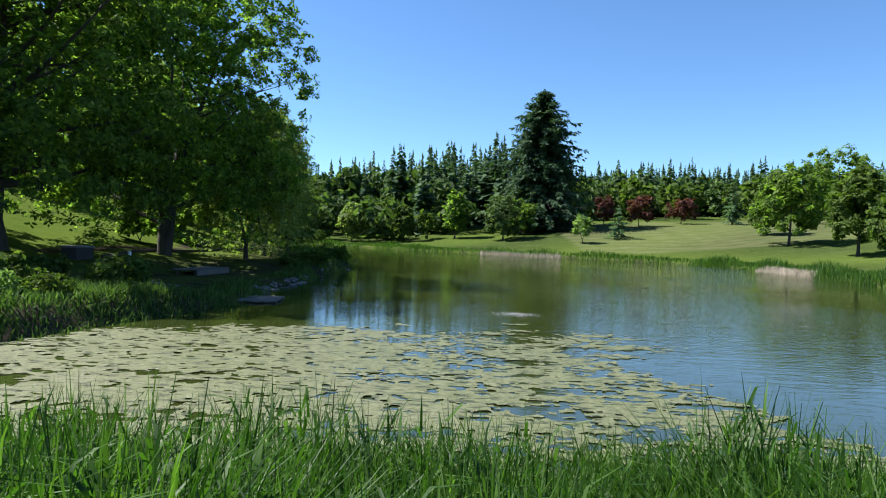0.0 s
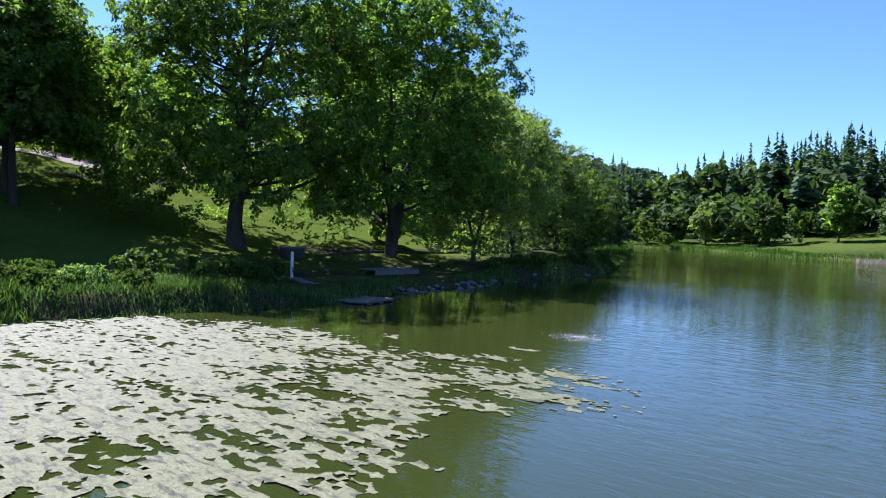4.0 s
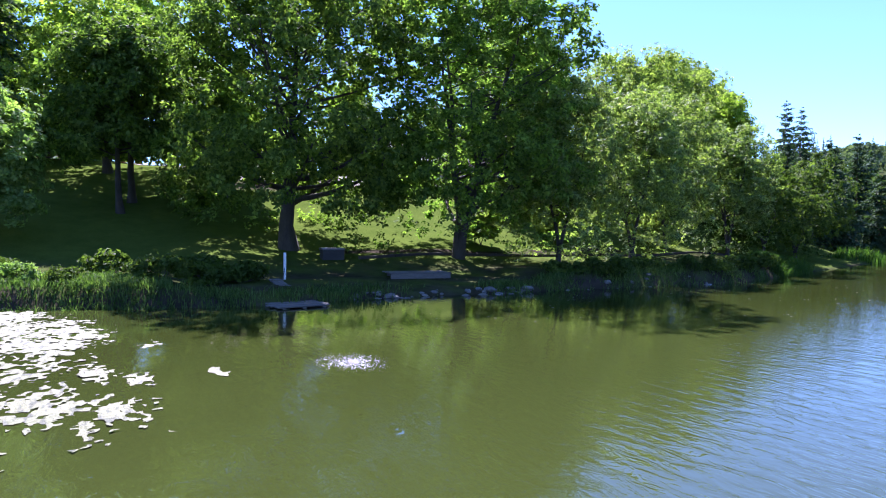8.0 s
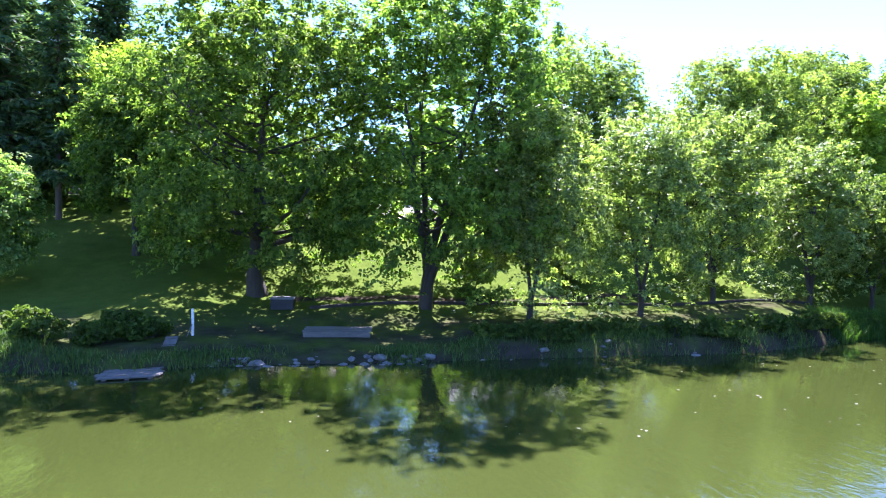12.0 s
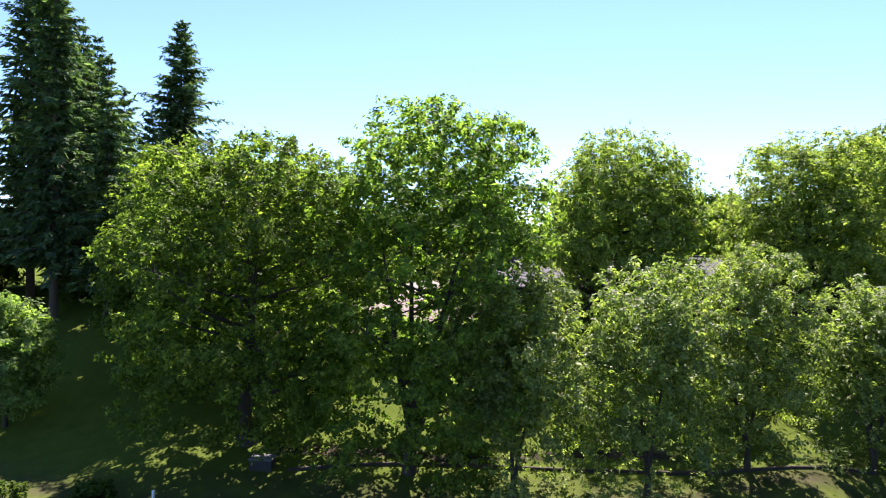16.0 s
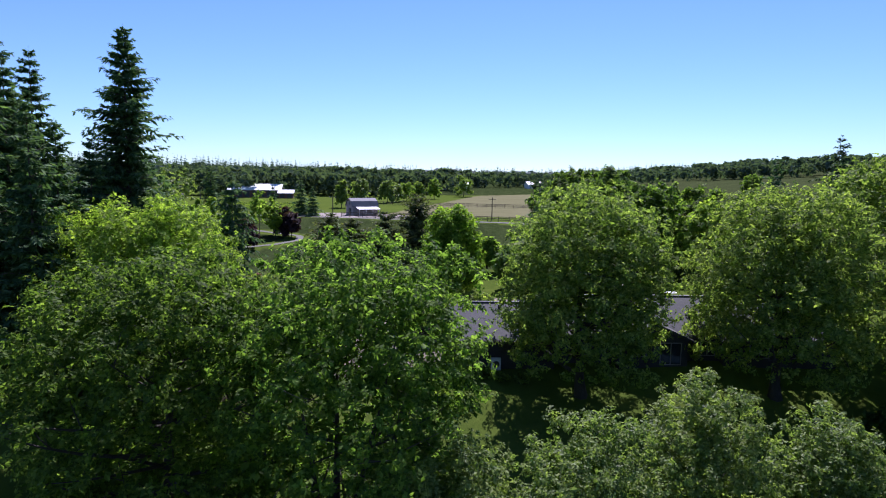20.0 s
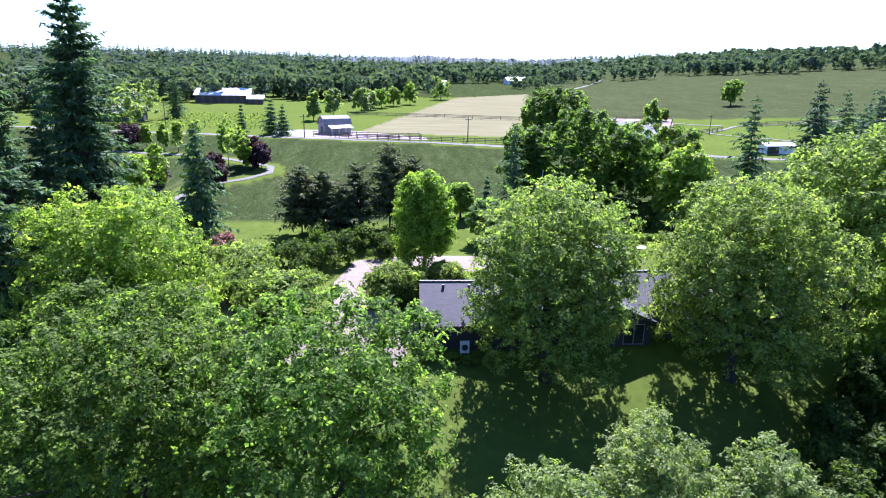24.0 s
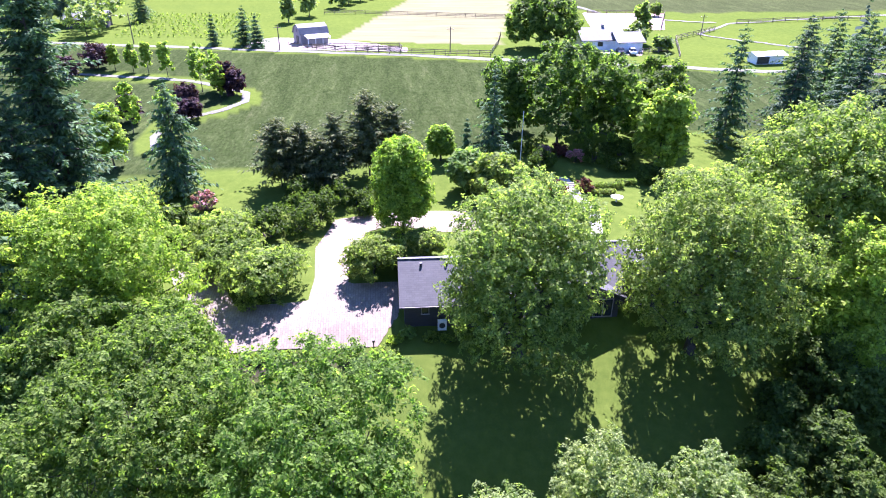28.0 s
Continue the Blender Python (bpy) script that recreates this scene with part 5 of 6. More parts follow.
for i, (x, y, r, h) in enumerate([(-70.1, 16.7, 1.7, 2.6), (-85.5, 64.6, 1.4, 2.2), (-83.6, 69.0, 1.4, 2.2)]):
    bush("flowering_shrub", on(x, y), r, h, "rhododendron covered in pink blossom", pink_leaf, 1300, 350 + i, 0.2, "pink rhododendrons")
for i, (x, y, r, h) in enumerate([(-72.1, 63.4, 1.4, 2.0), (-72.4, 67.1, 1.5, 2.0), (-86, 67, 1.6, 2.4)]):
    bush("red_maple_shrub", on(x, y), r, h, "low dark red ornamental maple beside the garden steps", red_leaf, 1300, 356 + i, 0.18, "red garden maples")
for i, (x, y, sx, sy) in enumerate([(-73.6, 71.2, 0.8, 4.2), (-71.4, 69.6, 0.8, 3.4), (-74.8, 74, 0.8, 3.0)]):
    rng = np.random.default_rng(360 + i)
    hd = thing("hedge", on(x, y), "clipped low green hedge in the garden", "hedge", "garden hedges")
    p = rng.uniform(-0.5, 0.5, (1500, 3)) * [sx, sy, 0.7] + [0, 0, 0.4]
    V, F = leaf_quads(rng, p, np.tile([0.3, 0, 1.0], (1500, 1)), 0.13)
    part_np("leaves", V, F, maple_leaf, hd)
steps = thing("garden_steps", on(-73.8, 65.5), "three pale stone garden steps", "steps")
for i in range(3):
    box("step", (-0.4 * i, 0, 0.08 + 0.15 * i), (0.42, 1.7, 0.16), concrete, steps)
table = thing("garden_table", on(-69.3, 70.8), "round pale garden table on the lawn", "table")
part("tabletop", cyl_bm(0.8, 0.8, 0.06, 24, (0, 0, 0.7)), white_paint, table)
part("leg", cyl_bm(0.12, 0.08, 0.7, 10), white_paint, table)
flag = thing("flagpole", on(-83.8, 60.5), "slim white flagpole in the back garden", "flagpole")
part("pole", cyl_bm(0.07, 0.04, 8.0, 10), white_paint, flag)
part("knob", cyl_bm(0.08, 0.02, 0.12, 10, (0, 0, 8.0)), white_paint, flag)

# ---- barn, farm buildings, fences ----
barn = thing("barn", on(-167.6, 17.5), "small grey gambrel-roofed barn with a lean-to", "barn", turn=118)
PROF = [(-2.6, -0.3), (-2.6, 2.4), (-1.7, 3.9), (0, 4.7), (1.7, 3.9), (2.6, 2.4), (2.6, -0.3)]
part("wall", prism_bm(PROF, 0, 7.5), grey_barn, barn)
for a, b in ((1, 2), (2, 3), (3, 4), (4, 5)):
    part("roof", prism_bm([(PROF[a][0] * 1.04, PROF[a][1] + 0.04), (PROF[b][0] * 1.04, PROF[b][1] + 0.04), (PROF[b][0] * 1.06, PROF[b][1] + 0.16), (PROF[a][0] * 1.06, PROF[a][1] + 0.16)], -0.3, 7.8), grey_roof, barn)
box("door", (-0.04, -0.2, 1.0), (0.1, 1.5, 2.0), dark_metal, barn, "dark open doorway")
box("loft_door", (-0.04, 0, 3.3), (0.1, 0.8, 0.8), grey_roof, barn)
lean = part("lean_to_roof", prism_bm(slab_profile((-2.6, 2.5), (-5.2, 1.9), 0.12), 0.8, 7.2), white_metal, barn, "white metal lean-to roof")
for x in (1.0, 3.0, 5.0, 7.0):
    box("post", (x, -5.0, 0.8), (0.16, 0.16, 2.2), white_paint, barn)
box("back_wall", (4, -3.6, 0.8), (6.0, 0.12, 2.2), grey_barn, barn)


def plain_building(name, at, turn, L, W, wall_h, ridge, wall, roof, label, category, doors=0, over=0.6):
    b = thing(name, at, label, category, turn=turn)
    part("wall", prism_bm([(-W / 2, -0.5), (-W / 2, wall_h), (0, ridge - 0.2), (W / 2, wall_h), (W / 2, -0.5)], -L / 2, L / 2), wall, b)
    k = (ridge - wall_h) / (W / 2)
    for s in (-1, 1):
        part("roof", prism_bm(slab_profile((s * (W / 2 + over), wall_h - k * over + 0.12), (0, ridge + 0.12), 0.18), -L / 2 - over, L / 2 + over), roof, b)
    for i in range(doors):
        x = -L / 2 + (i + 0.5) * L / doors
        box("opening", (x, -W / 2 - 0.03, wall_h * 0.42), (L / doors * 0.62, 0.08, wall_h * 0.8), dark_metal, b)
    return b


plain_building("riding_hall", on(-276, -37), 97, 22, 13, 3.4, 5.8, red_wall, white_metal, "long red-brown riding hall with a white metal roof", "hall", 7)
plain_building("farm_shed", on(-268, -22), 97, 6, 5, 2.4, 3.6, red_wall, white_metal, "small red-brown shed with a pale roof", "shed", 2)
plain_building("farm_shed", on(-196, -46), 100, 11, 7, 2.6, 4.2, dark_wall, grey_roof, "low dark farm house among the trees", "house", 3)
plain_building("farm_shed", on(-300, -52), 95, 14, 9, 3, 5, white_paint, white_metal, "pale farm building behind the trees", "building", 3)
shelter = plain_building("field_shed", on(-142.8, 132), 97, 7.5, 3.4, 2.0, 2.5, white_paint, white_metal, "low white field shelter with an open end", "shed")
box("opening", (-1.9, -1.73, 0.85), (3.2, 0.1, 1.7), dark_metal, shelter)
for i, (x, y) in enumerate([(-420, 60), (-510, 130), (-620, -120), (-760, 160), (-700, 40), (-540, -220)]):
    plain_building("far_farm", on(x, y), 80 + 25 * i, 16, 9, 3.2, 5.5, white_paint, white_metal, "far pale farm building", "building", 0)
farm = plain_building("farmhouse", on(-160, 95.5), 94, 11, 8, 2.8, 5.0, white_paint, grey_roof, "white farmhouse with a grey roof", "house", 0)
for s in (-3.6, -0.8):
    w_ = box("window", (s, -4.03, 1.6), (1.4, 0.08, 1.1), glass, farm)
part("chimney", box_bm([(1.0, 0.4, 4.9, 0.7, 0.7, 1.8)], 0.03), grey_barn, farm)
garage = plain_building("garage", on(-157.6, 102.0), 94, 6.5, 7, 2.5, 4.2, white_paint, grey_roof, "white double garage beside the farmhouse", "garage", 0)
box("garage_door", (0.0, -3.55, 1.05), (4.6, 0.1, 2.1), white_metal, garage)


def car(at, turn, paint, label):
    c = thing("car", at, label, "car", "cars at the farmhouse", turn)
    body = prism_bm([(-0.85, 0.35), (-0.88, 0.8), (-0.7, 0.92), (0.7, 0.92), (0.88, 0.8), (0.85, 0.35)], -2.1, 2.1)
    bmesh.ops.bevel(body, geom=body.edges[:], offset=0.06, segments=2, affect="EDGES")
    part("body", body, paint, c)
    cab = bmesh.new()
    lo = [cab.verts.new(v) for v in ((-1.5, -0.74, 0.9), (1.0, -0.74, 0.9), (1.0, 0.74, 0.9), (-1.5, 0.74, 0.9))]
    hi = [cab.verts.new(v) for v in ((-1.1, -0.6, 1.42), (0.35, -0.6, 1.42), (0.35, 0.6, 1.42), (-1.1, 0.6, 1.42))]
    cab.faces.new(hi)
    for i in range(4):
        cab.faces.new((lo[i - 1], lo[i], hi[i], hi[i - 1]))
    part("cabin_glass", cab, glass, c)
    box("roof_panel", (-0.37, 0, 1.43), (1.4, 1.2, 0.05), paint, c)
    for x in (-1.3, 1.3):
        for y in (-0.8, 0.8):
            w_ = part("wheel", cyl_bm(0.32, 0.32, 0.2, 14), rubber, c)
            w_.matrix_basis = pose(x, y - 0.1 if y > 0 else y + 0.1, 0.32, 90, 0, 0)
    for y in (-0.6, 0.6):
        box("headlight", (2.1, y, 0.72), (0.06, 0.32, 0.14), white_metal, c)


car(on(-152.2, 99.2), -8, car_dark, "dark car parked before the white garage")
car(on(-152.0, 102.2), -8, car_white, "white car parked before the garage")

post_mesh = box_bm([(0, 0, 0.65, 0.14, 0.14, 1.5)], 0.02)
post_data = bpy.data.meshes.new("post")
post_mesh.to_mesh(post_data)
post_mesh.free()
post_data.materials.append(fence_wood)
rail_mesh = box_bm([(0.5, 0, 0, 1.0, 0.06, 0.15)], 0.0)
rail_data = bpy.data.meshes.new("rail")
rail_mesh.to_mesh(rail_data)
rail_mesh.free()
rail_data.materials.append(fence_wood)


def fence(pts, label="brown post-and-rail paddock fence", step=2.6, rails=(0.45, 0.85, 1.25)):
    f = thing("fence", on(*pts[0]), label, "fence", "paddock fences")
    o = Vector(f.location)
    spots = []
    for (ax, ay), (bx, by) in zip(pts, pts[1:]):
        n = max(1, round(math.hypot(bx - ax, by - ay) / step))
        spots += [(ax + (bx - ax) * i / n, ay + (by - ay) * i / n) for i in range(n)]
    spots.append(pts[-1])
    q = [Vector(on(*s)) for s in spots]
    for i, a in enumerate(q):
        p_ = new("post", post_data)
        p_.parent, p_.location = f, a - o
        if i + 1 < len(q):
            d = q[i + 1] - a
            for h in rails:
                r_ = new("rail", rail_data)
                r_.parent, r_.location = f, a - o + Vector((0, 0, h))
                r_.rotation_euler = (0, -math.atan2(d.z, math.hypot(d.x, d.y)), math.atan2(d.y, d.x))
                r_.scale = (d.length, 1, 1)


fence([(-161.5, 16), (-156.6, 28), (-152.5, 44), (-150.6, 66)])
fence([(-150.6, 66), (-164, 70), (-178, 73)])
fence([(-222, 20), (-218, 48), (-211, 80)], step=3.4)
fence([(-159.5, 22), (-160.5, 44), (-157.0, 44.5), (-155.4, 33)])
fence([(-222, 111), (-219.5, 138), (-188, 124)], step=3.6)
fence([(-146, 112), (-170, 121), (-186, 140)], step=3.6)
fence([(-152, 104), (-153.5, 112), (-160, 114)])
fence([(-196, 152), (-186, 190)], step=3.6)


def utility_pole(x, y, h):
    p_ = thing("utility_pole", on(x, y), "brown wooden utility pole beside the lane", "utility pole", "poles by the lane")
    part("pole", cyl_bm(0.15, 0.1, h, 8), fence_wood, p_)
    box("crossarm", (0, 0, h - 0.6), (0.12, 1.8, 0.12), fence_wood, p_)
    for s in (-0.75, 0.75):
        part("insulator", cyl_bm(0.05, 0.05, 0.16, 6, (0, s, h - 0.54)), white_metal, p_)


for x, y, h in ((-154.6, 56.4, 6.2), (-158.6, 14.1, 6.0), (-168, -24.2, 7.6), (-176, 131, 6.0)):
    utility_pole(x, y, h)

# ---- things on the pond bank ----
mark = thing("marker_post", (-16.1, 21.9, 0.3), "white wooden post with a leaning stick on the bank", "post")
box("post", (0, 0, 0.75), (0.11, 0.11, 1.5), white_paint, mark)
V, F = tubes([(np.array([[0.55, -0.25, 0.0], [0.3, -0.14, 0.35], [0.05, -0.02, 0.75]]), np.array([0.025, 0.025, 0.02]))], 6)
part_np("stick", V, F, old_wood, mark)
dock = thing("wooden_raft", (-10.7, 20.7, -0.1), "old grey plank raft lying at the water's edge", "raft", turn=6)
for i in range(15):
    box("plank", (-1.54 + 0.22 * i, 0.05 * math.sin(i * 2.1), 0.16 + 0.008 * math.sin(i * 3.7)), (0.2, 2.2 + 0.2 * math.sin(i * 5.3), 0.05), old_wood, dock)
for y in (-0.8, 0.0, 0.8):
    box("beam", (0, y, 0.04), (3.3, 0.16, 0.18), old_wood, dock)
ramp_ = thing("ramp", (-13.7, 21.3, 0.36), "narrow weathered board ramp down to the raft", "ramp", turn=5)
part("board", box_bm([(0, 0, 0, 3.0, 0.55, 0.06)], 0.01), old_wood, ramp_).rotation_euler = (0, radians(9), 0)
for x in (-1.1, 0.0, 1.1):
    part("batten", box_bm([(0, 0, 0, 0.1, 0.55, 0.06)]), old_wood, ramp_).matrix_basis = pose(x, 0, -0.16 * x + 0.05, 0, 9, 0)
plat = thing("wooden_platform", on(-15.8, 28.9, -0.18), "low weathered wooden platform with a pale top", "platform", turn=82)
for i in range(5):
    box("plank", (0.05 * math.sin(3 * i), -0.6 + 0.3 * i, 0.46), (3.4 - 0.13 * (i % 2), 0.27, 0.05), old_wood, plat)
for x in (-1.4, 0, 1.4):
    box("leg", (x, -0.5, 0.15), (0.14, 0.14, 0.58), old_wood, plat)
    box("leg", (x, 0.55, 0.15), (0.14, 0.14, 0.58), old_wood, plat)
box("skirt", (0, -0.72, 0.3), (3.3, 0.05, 0.26), old_wood, plat)
cab_ = thing("pump_box", on(-20.9, 25.9), "grey-lidded pump box at the foot of the slope", "box", turn=84)
box("case", (0, 0, 0.26), (1.25, 0.8, 0.6), dark_wall, cab_)
box("lid", (0, 0, 0.6), (1.35, 0.9, 0.1), grey_roof, cab_)
edging = thing("timber_edging", on(-20.9, 27.4), "low dark timber edging along the foot of the lawn", "edging")
eo = Vector(edging.location)
ys = np.arange(27.4, 62, 2.4)
for a, b in zip(ys, ys[1:]):
    p0, p1 = Vector(on(-20.9 + 0.4 * math.sin(a * 0.3), a)), Vector(on(-20.9 + 0.4 * math.sin(b * 0.3), b))
    mid_ = (p0 + p1) / 2 - eo
    d = p1 - p0
    e_ = part("timber", box_bm([(0, 0, 0.04, 0.15, d.length - 0.02, 0.24)], 0.02), dark_timber, edging)
    e_.matrix_basis = Matrix.Translation(mid_) @ pose(0, 0, 0, math.degrees(math.asin(d.z / d.length)), 0, math.degrees(math.atan2(-d.x, d.y)))
rng = np.random.default_rng(400)
for i in range(78):
    y = 23.4 + 10.0 * rng.uniform() if i < 62 else 34 + 12 * rng.uniform()
    x = np.interp(y, [20, 24, 28, 32, 36, 43, 48], [-10.2, -10.9, -10.8, -10.5, -10.9, -10.8, -10.8]) - rng.uniform(-0.2, 0.7)
    bm = bmesh.new()
    bmesh.ops.create_icosphere(bm, subdivisions=2, radius=0.5)
    for v in bm.verts:
        v.co *= 1 + 0.45 * noise.noise(v.co * 2.3 + Vector((i * 7.1, 0, 0)))
        v.co.z *= 0.62
    r_ = new("rock", bpy.data.meshes.new("rock"))
    bm.to_mesh(r_.data)
    bm.free()
    r_.data.materials.append(stone)
    s = rng.uniform(0.1, 0.34) + 0.25 * (i % 9 == 0)
    r_.matrix_basis = Matrix.Translation((x, y, max(ground_z(x, y), -0.05) - 0.02 * s)) @ pose(0, 0, 0, 0, 0, rng.uniform(0, 360)) @ Matrix.Diagonal((s * 1.3, s, s, 1))
    tagged(r_, "rough grey rock at the water line", "rock", "rocks on the bank")
rng = np.random.default_rng(410)
for i in range(30):
    y = 36 + 27 * (i / 30) + rng.uniform(-0.3, 0.3)
    x = np.interp(y, [36, 43, 48, 54, 60], [-10.9, -10.8, -10.8, -12.3, -14.5]) - rng.uniform(0.6, 2.0)
    bush("bank_shrub", on(x, y), rng.uniform(0.5, 1.0), rng.uniform(0.4, 1.1), "dark scrubby shrub overhanging the bank", dark_or_shaded_leaf, 700, 411 + i, 0.15, "bank scrub")
for i, (x, y) in enumerate([(-14.5, 18), (-13.6, 16.2), (-15.6, 19.8), (-16.5, 14.5), (-17.5, 18.2)]):
    bush("bank_shrub", on(x, y), 1.2, 1.1, "dark weedy clump in the shade of the bank", dark_or_shaded_leaf, 1000, 450 + i, 0.15, "bank scrub")

for i, (x, y, r, h) in enumerate([(-15.2, 5.6, 0.9, 0.8), (-14.6, 7.2, 0.8, 0.9), (-15.0, 8.6, 1.0, 0.9), (-14.2, 9.9, 0.8, 0.7), (-14.4, 11.3, 0.9, 0.8), (-13.7, 12.8, 0.8, 0.7), (-16.2, 10.4, 0.9, 0.7), (-16.6, 7.4, 1.0, 0.8)]):
    bush("bank_weed", on(x, y), r, h, "pale leafy weeds on the corner bank", willow_leaf if i % 3 == 1 else dark_or_shaded_leaf, 1500, 470 + i, 0.085, "weeds on the corner bank")

# ---- reeds, grass and weed: stuff ----


def blades(name, label, X_, Y_, Z_, H_, W_, material, seed, lean=0.35, category="reeds", seg=3):
    """Upright arching blades, each a narrow tapering strip."""
    rng = np.random.default_rng(seed)
    n = len(X_)
    a = rng.uniform(0, 6.28, n)
    fa = rng.uniform(0, 6.28, n)
    ln = rng.uniform(0.05, lean, n) * H_
    rows = []
    for k in range(seg + 1):
        t = k / seg
        cx, cy = X_ + np.cos(a) * ln * t ** 2.2, Y_ + np.sin(a) * ln * t ** 2.2
        cz = Z_ + H_ * (t - 0.42 * (ln / H_) * t ** 3)
        w = W_ * (1 - t) ** 0.6 * 0.5 + 0.002
        rows.append(np.stack([np.stack([cx - np.cos(fa) * w, cy - np.sin(fa) * w, cz], 1), np.stack([cx + np.cos(fa) * w, cy + np.sin(fa) * w, cz], 1)], 1))
    V = np.stack(rows, 1).reshape(n, -1, 3)
    m = 2 * (seg + 1)
    f = np.array([[2 * k, 2 * k + 1, 2 * k + 3, 2 * k + 2] for k in range(seg)])
    F = (np.arange(n)[:, None, None] * m + f[None]).reshape(-1, 4)
    return tagged(link_mesh(name, V.reshape(-1, 3), F, material, True), label, category, kind="stuff")


rng = np.random.default_rng(500)
n = 42000
x = rng.uniform(-15, 2.4, n)
ys_ = np.interp(x, [-14, -11, -6, 0, 5], [1.2, 0.4, -0.6, -0.9, -1.1])
y = ys_ - rng.uniform(0, 1, n) ** 0.8 * 3.0 + 0.2 * np.sin(x * 2.3) + 0.5
keep = (np.abs(x - 1.25) > 0.22) & ((x < 1.2) | (rng.uniform(0, 1, n) < 0.7)) & (rng.uniform(0, 1, n) < 0.65 + 0.35 * (0.5 + 0.5 * np.sin(x * 1.9 + 1.2 * np.sin(y * 2.0))))
x, y = x[keep], y[keep]
h = (1.0 + 0.75 * rng.uniform(0, 1, len(x)) ** 0.6) * (0.98 + 0.07 * np.sin(x * 1.3) + 0.06 * np.sin(x * 3.7)) * np.interp(x, [-6, -2], [0.86, 1.0])
blades("reeds", "lush green reeds along the near shore", x, y, np.maximum(height(x, y), -0.06), h * 1.12, rng.uniform(0.013, 0.03, len(x)), reed_blade, 501, 0.62, seg=3)
lf = rng.integers(0, len(x), 30000)
blades("reed_leaves", "leaves standing out from the reed stems", x[lf] + rng.normal(0, 0.03, 30000), y[lf] + rng.normal(0, 0.03, 30000), np.maximum(height(x[lf], y[lf]), -0.06) + h[lf] * rng.uniform(0.35, 0.95, 30000),
       rng.uniform(0.14, 0.34, 30000), rng.uniform(0.014, 0.028, 30000), reed_blade, 505, 1.9, seg=2)
ex, ey = rng.uniform(-3.2, 0.5, 2600), rng.uniform(-0.7, 0.75, 2600)
blades("reeds", "reeds leaning out over the algae", ex, ey, np.full(2600, -0.06), rng.uniform(0.9, 1.4, 2600), rng.uniform(0.013, 0.028, 2600), reed_blade, 504, 0.7, seg=4)
qx, qy = rng.uniform(-0.4, 2.5, 3600), rng.uniform(-1.2, 0.65, 3600)
blades("reeds", "thick reeds at the corner of the shore", qx, qy, np.maximum(height(qx, qy), -0.06), rng.uniform(0.9, 1.35, 3600), rng.uniform(0.013, 0.028, 3600), reed_blade, 506, 0.6, seg=4)
cx, cy = rng.uniform(2.3, 3.5, 800), rng.uniform(-1.4, -0.3, 800)
blades("reeds", "clump of green reeds standing in the shallows", cx, cy, np.full(800, -0.06), rng.uniform(1.1, 1.85, 800), rng.uniform(0.013, 0.028, 800), reed_blade, 503, 0.5, seg=4)
k = rng.permutation(len(x))[:420]
blades("dead_reeds", "bleached old reed stalks among the green", x[k], y[k] + 0.1, np.maximum(height(x[k], y[k]), -0.06), h[k] * 0.9, np.full(420, 0.016), dead_reed, 502, 0.7)


def shore_band(n, lo, hi, x0, x1, y0, y1, seed):
    rng = np.random.default_rng(seed)
    x, y = rng.uniform(x0, x1, n), rng.uniform(y0, y1, n)
    d = shore_distance(x, y)
    k = (d > lo) & (d < hi)
    return x[k], y[k], rng


x, y, rng = shore_band(52000, -0.3, 2.4, -18, -10, 4, 9.0, 510)
blades("bank_reeds", "tall green reeds and weeds on the west bank", x[:2200], y[:2200], height(x[:2200], y[:2200]), rng.uniform(0.25, 0.75, len(x))[:2200], np.full(len(x[:2200]), 0.035), weed_blade, 511, 0.6)
x, y, rng = shore_band(60000, -0.3, 3.6, -20, -9.5, 8.0, 16.5, 524)
x, y = x[:6500], y[:6500]
blades("bank_weeds", "low dark weeds covering the rounded bank under the trees", x, y, height(x, y), rng.uniform(0.10, 0.38, len(x)), np.full(len(x), 0.05), weed_blade, 525, 0.9)
x, y, rng = shore_band(60000, -0.15, 1.9, -16, -9.5, 13, 58, 522)
k = np.sin(y * 1.1 + 2 * np.sin(y * 0.37)) + rng.normal(0, 0.5, len(y)) > (-0.4 + 1.1 * (np.abs(y - 26) < 5))
x, y = x[k][:9000], y[k][:9000]
blades("bank_weeds", "dark weeds and grass hanging over the shaded bank", x, y, height(x, y), rng.uniform(0.12, 0.5, len(x)), np.full(len(x), 0.035), weed_blade, 523, 0.9)
x, y, rng = shore_band(16000, -0.4, 2.2, -18, -10.5, 55.5, 63, 512)
blades("bank_reeds", "bright grass tussocks where the bank turns", x, y, height(x, y), rng.uniform(0.6, 1.3, len(x)), np.full(len(x), 0.035), reed_blade, 513, 0.6)
x, y, rng = shore_band(90000, -0.5, 4.5, -52, 42, 84, 156, 514)
blades("far_reeds", "band of tall grass and reeds along the far shore", x[:15000], y[:15000], height(x[:15000], y[:15000]), (rng.uniform(0.35, 1.3, len(x)) * (0.75 + 0.4 * np.sin(x * 0.55 + 2 * np.sin(y * 0.31))))[:15000], np.full(len(x[:15000]), 0.10), reed_blade, 515, 0.4, seg=2)
x, y, rng = shore_band(120000, -0.5, 4.0, 6, 44, -14, 92, 516)
k = rng.uniform(0, 1, len(x)) < np.interp(y, [-12, 30], [0.35, 1.0])
x, y = x[k][:12000], y[k][:12000]
blades("far_reeds", "band of tall grass and reeds along the east shore", x, y, height(x, y), rng.uniform(0.35, 1.35, len(x)) * (0.8 + 0.4 * np.sin(y * 0.5 + 2 * np.sin(x * 0.4))) * np.interp(y, [-12, 30], [0.4, 1.0]), np.full(len(x), 0.08), reed_blade, 517, 0.4, seg=2)
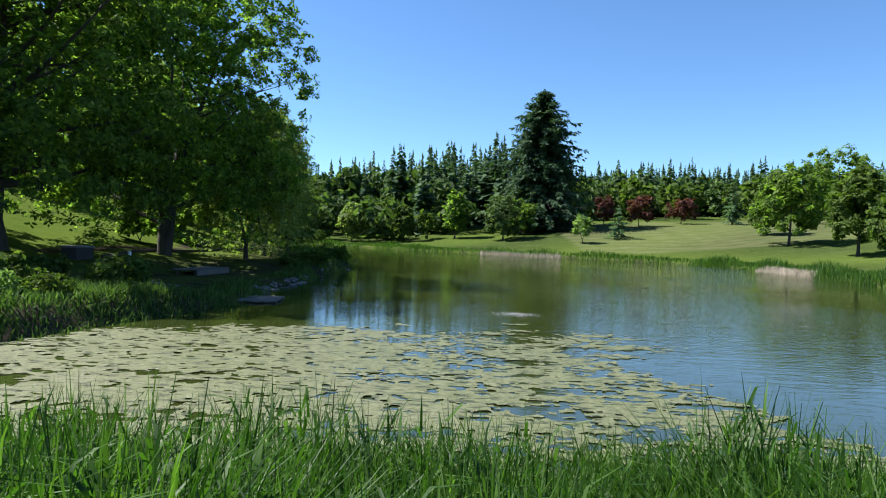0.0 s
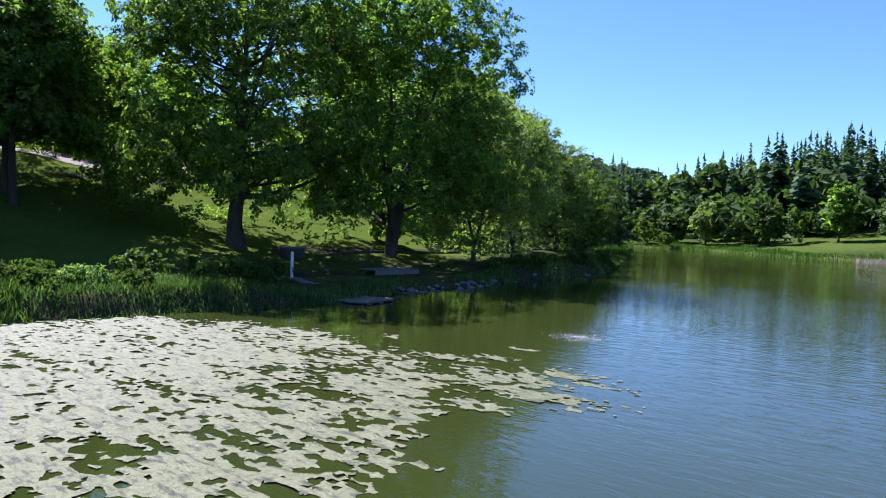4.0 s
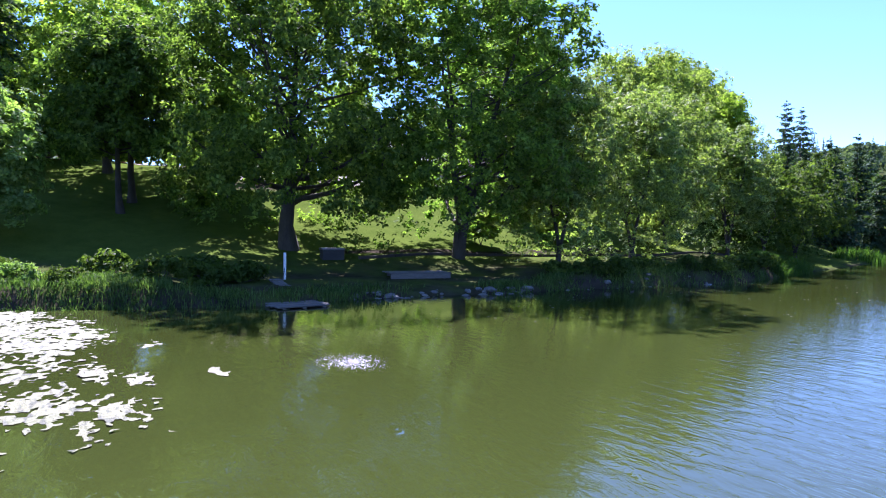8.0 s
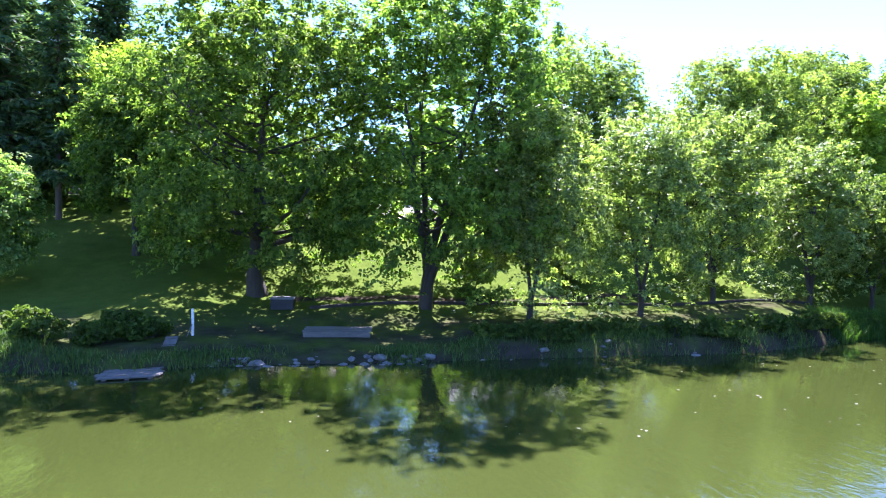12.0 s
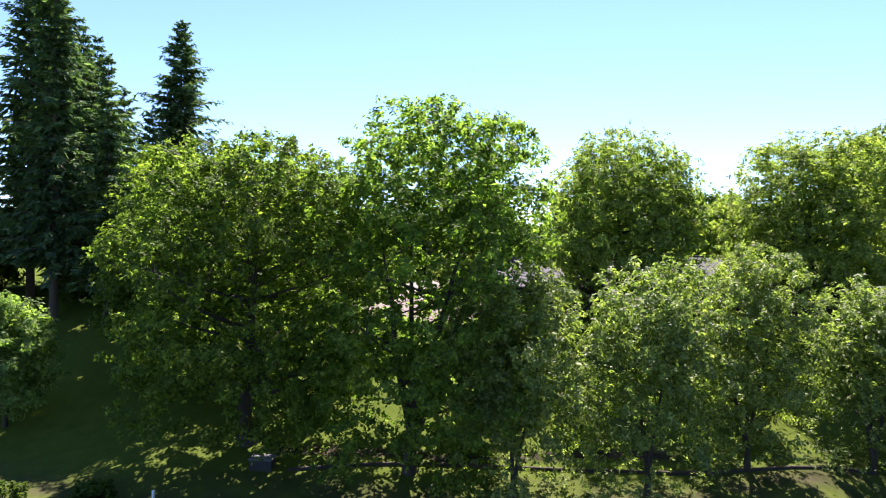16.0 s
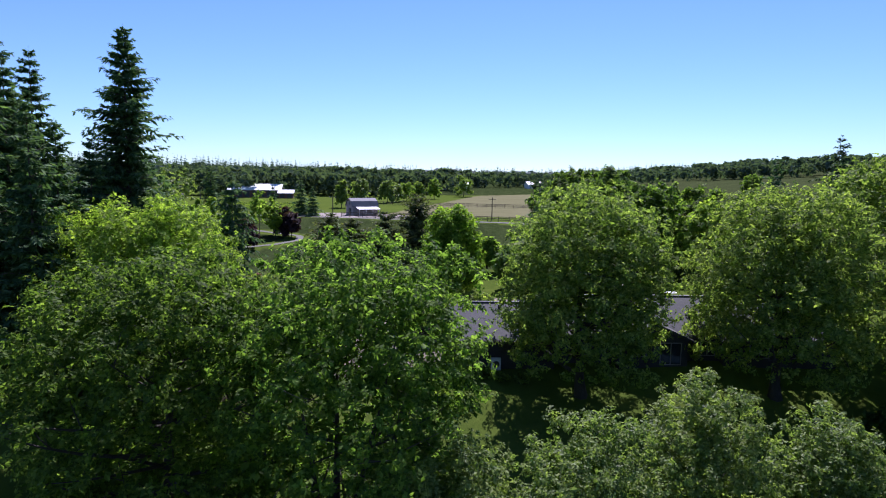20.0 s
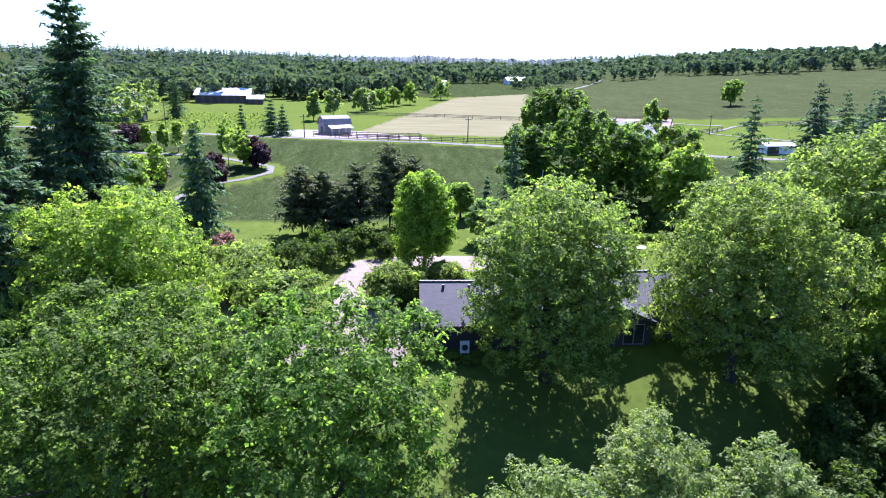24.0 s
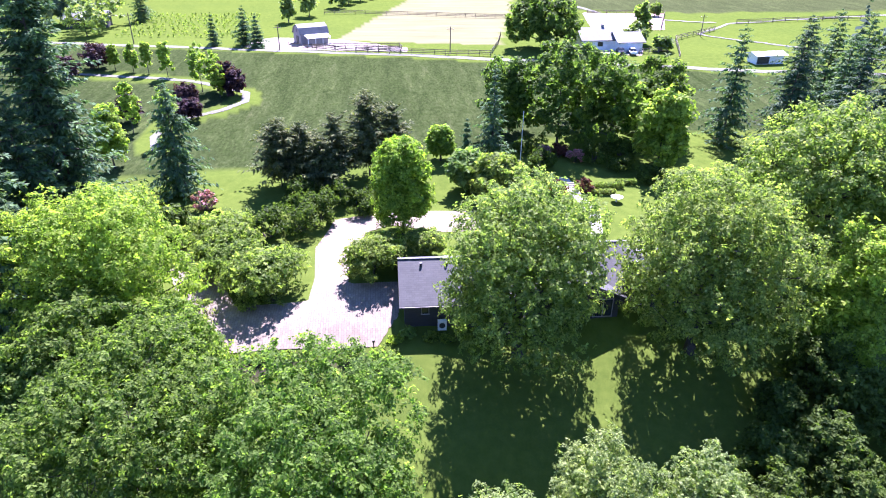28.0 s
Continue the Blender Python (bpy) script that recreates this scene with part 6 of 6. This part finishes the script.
x, y, rng = shore_band(60000, -1.2, 0.3, 33, 40, 58, 90, 518)
k = ((np.abs(y - 69) < 6) & (np.sin(y * 0.9) + 0.6 * np.sin(y * 2.7) > -1.0))[:9000]
blades("dead_reeds", "bleached dead reed bed at the east shore", x[:9000][k], y[:9000][k], height(x[:9000], y[:9000])[k], rng.uniform(0.5, 1.0, k.sum()), np.full(k.sum(), 0.09), dead_reed, 519, 0.4, seg=2)
x, y, rng = shore_band(90000, -1.0, 0.3, 2, 16, 100, 114, 520)
blades("dead_reeds", "bleached dead reed bed at the far shore", x[:1500], y[:1500], height(x[:1500], y[:1500]), rng.uniform(0.5, 1.1, 1500)[:len(x[:1500])], np.full(len(x[:1500]), 0.09), dead_reed, 521, 0.4, seg=2)


def fbm(x, y, s, seed, octaves=4):
    """Smooth value noise in numpy."""
    rng = np.random.default_rng(seed)
    T = rng.uniform(-1, 1, (256, 256))
    tot = np.zeros(x.shape)
    for o in range(octaves):
        u, v = x * s * 2 ** o + 31.7 * o + 900, y * s * 2 ** o + 17.3 * o + 900
        i, j = np.floor(u).astype(int), np.floor(v).astype(int)
        a, b = u - i, v - j
        a, b = a * a * (3 - 2 * a), b * b * (3 - 2 * b)
        g = lambda p, q: T[p % 256, q % 256]
        tot += (g(i, j) * (1 - a) * (1 - b) + g(i + 1, j) * a * (1 - b) + g(i, j + 1) * (1 - a) * b + g(i + 1, j + 1) * a * b) / 1.8 ** o
    return tot


MAT = poly_field([(-14, 3), (-13.4, 8), (-11.4, 11.6), (-8, 13.4), (-5.2, 14.0), (-3.0, 13.4), (-0.8, 13.0), (0.6, 12.0), (1.4, 10.2), (2.2, 8.9), (3.3, 7.6), (3.9, 6.2), (4.0, 4.2), (4.8, 2.0), (5.5, -4), (-14, -2)])
ISLES = [(1.6, 13.1, 0.9, 0.45), (2.7, 14.3, 0.75, 0.4), (3.0, 12.2, 0.9, 0.35), (2.2, 10.9, 0.5, 0.22), (0.4, 14.8, 0.4, 0.2), (-0.6, 13.9, 0.5, 0.25), (1.0, 12.2, 0.45, 0.22), (0.3, 16.3, 0.3, 0.12), (-3.5, 15.2, 0.4, 0.15)]
HOLES = [(-1.1, 6.9, 0.55), (-3.2, 7.3, 0.7), (-0.2, 9.6, 0.6), (0.2, 5.5, 0.7), (1.0, 6.8, 0.5), (-1.0, 11.2, 0.7), (1.6, 4.6, 0.6), (-6, 11.9, 0.5)]


def algae_field(x, y):
    f = np.minimum(1.1 * MAT(x, y), 0.17 + 0.12 * np.clip(MAT(x, y) / 5, 0, 1)) + 0.04
    for cx, cy, rx, ry in ISLES:
        f = np.maximum(f, 0.5 * (1 - np.hypot((x - cx) / rx, (y - cy) / ry)))
    for cx, cy, r in HOLES:
        f = np.minimum(f, 0.7 * (np.hypot((x - cx) / 1.5, (y - cy) * 1.3) - 0.6 * r))
    open_ = np.clip((x + 4.5) / 7, 0, 1) * np.clip((y - 2) / 4, 0, 1)
    return 0.8 * f + 0.24 * fbm(x, y * 2.0, 0.5, 7) + 0.30 * fbm(x, y * 2.6, 1.5, 8, 3) + 0.58 * fbm(x, y * 2.5, 5.4, 11, 2) + 0.0 - 0.14 * open_


A, B, F = snapped(algae_field, -14.5, 6, -4, 17.5, 0.058, 0.15, 3)
Zs = 0.012 + 0.018 * np.clip(fbm(A, B, 2.2, 9), -0.4, 1)
ok = shore_distance(A, B) < 0.1
F = F[ok[F].all(1)]
tagged(link_mesh("algae", np.stack([A, B, Zs], 1), F, algae_mat, True), "pale yellow-green floating algae mat on the pond", "algae", kind="stuff")
# bubbling water over the aerator
rng = np.random.default_rng(530)
n = 1700
r = np.abs(rng.choice([0.0, 0.28, 0.52, 0.74], n, p=[0.5, 0.26, 0.16, 0.08]) + rng.normal(0, 0.09, n))
a = rng.uniform(0, 6.28, n)
c = np.stack([0.6 + np.cos(a) * r * 1.3, 19.2 + np.sin(a) * r, 0.008 + 0.10 * np.clip(0.4 - r, 0, 1) * rng.uniform(0, 1, n)], 1)
V, F = leaf_quads(rng, c, np.tile([0, 0, 1.0], (n, 1)), 0.015, 2.6, 0.25)
V[:, 2] = np.maximum(V[:, 2], 0.004)
tagged(link_mesh("splash", V, F, foam, False), "white bubbling water over an aerator", "splash", kind="stuff")
# small floating scraps of weed
rng = np.random.default_rng(531)
n = 90
c = np.stack([rng.uniform(-9, 0, n), rng.uniform(24, 54, n), np.full(n, 0.012)], 1)
V, F = leaf_quads(rng, c, np.tile([0, 0, 1.0], (n, 1)), 0.09, 1.5, 0.02)
V[:, 2] = 0.006 + 0.006 * rng.uniform(0, 1, len(V))
tagged(link_mesh("floating_scraps", V, F, algae_mat, False), "small scraps of weed floating on the water", "weed", kind="stuff")
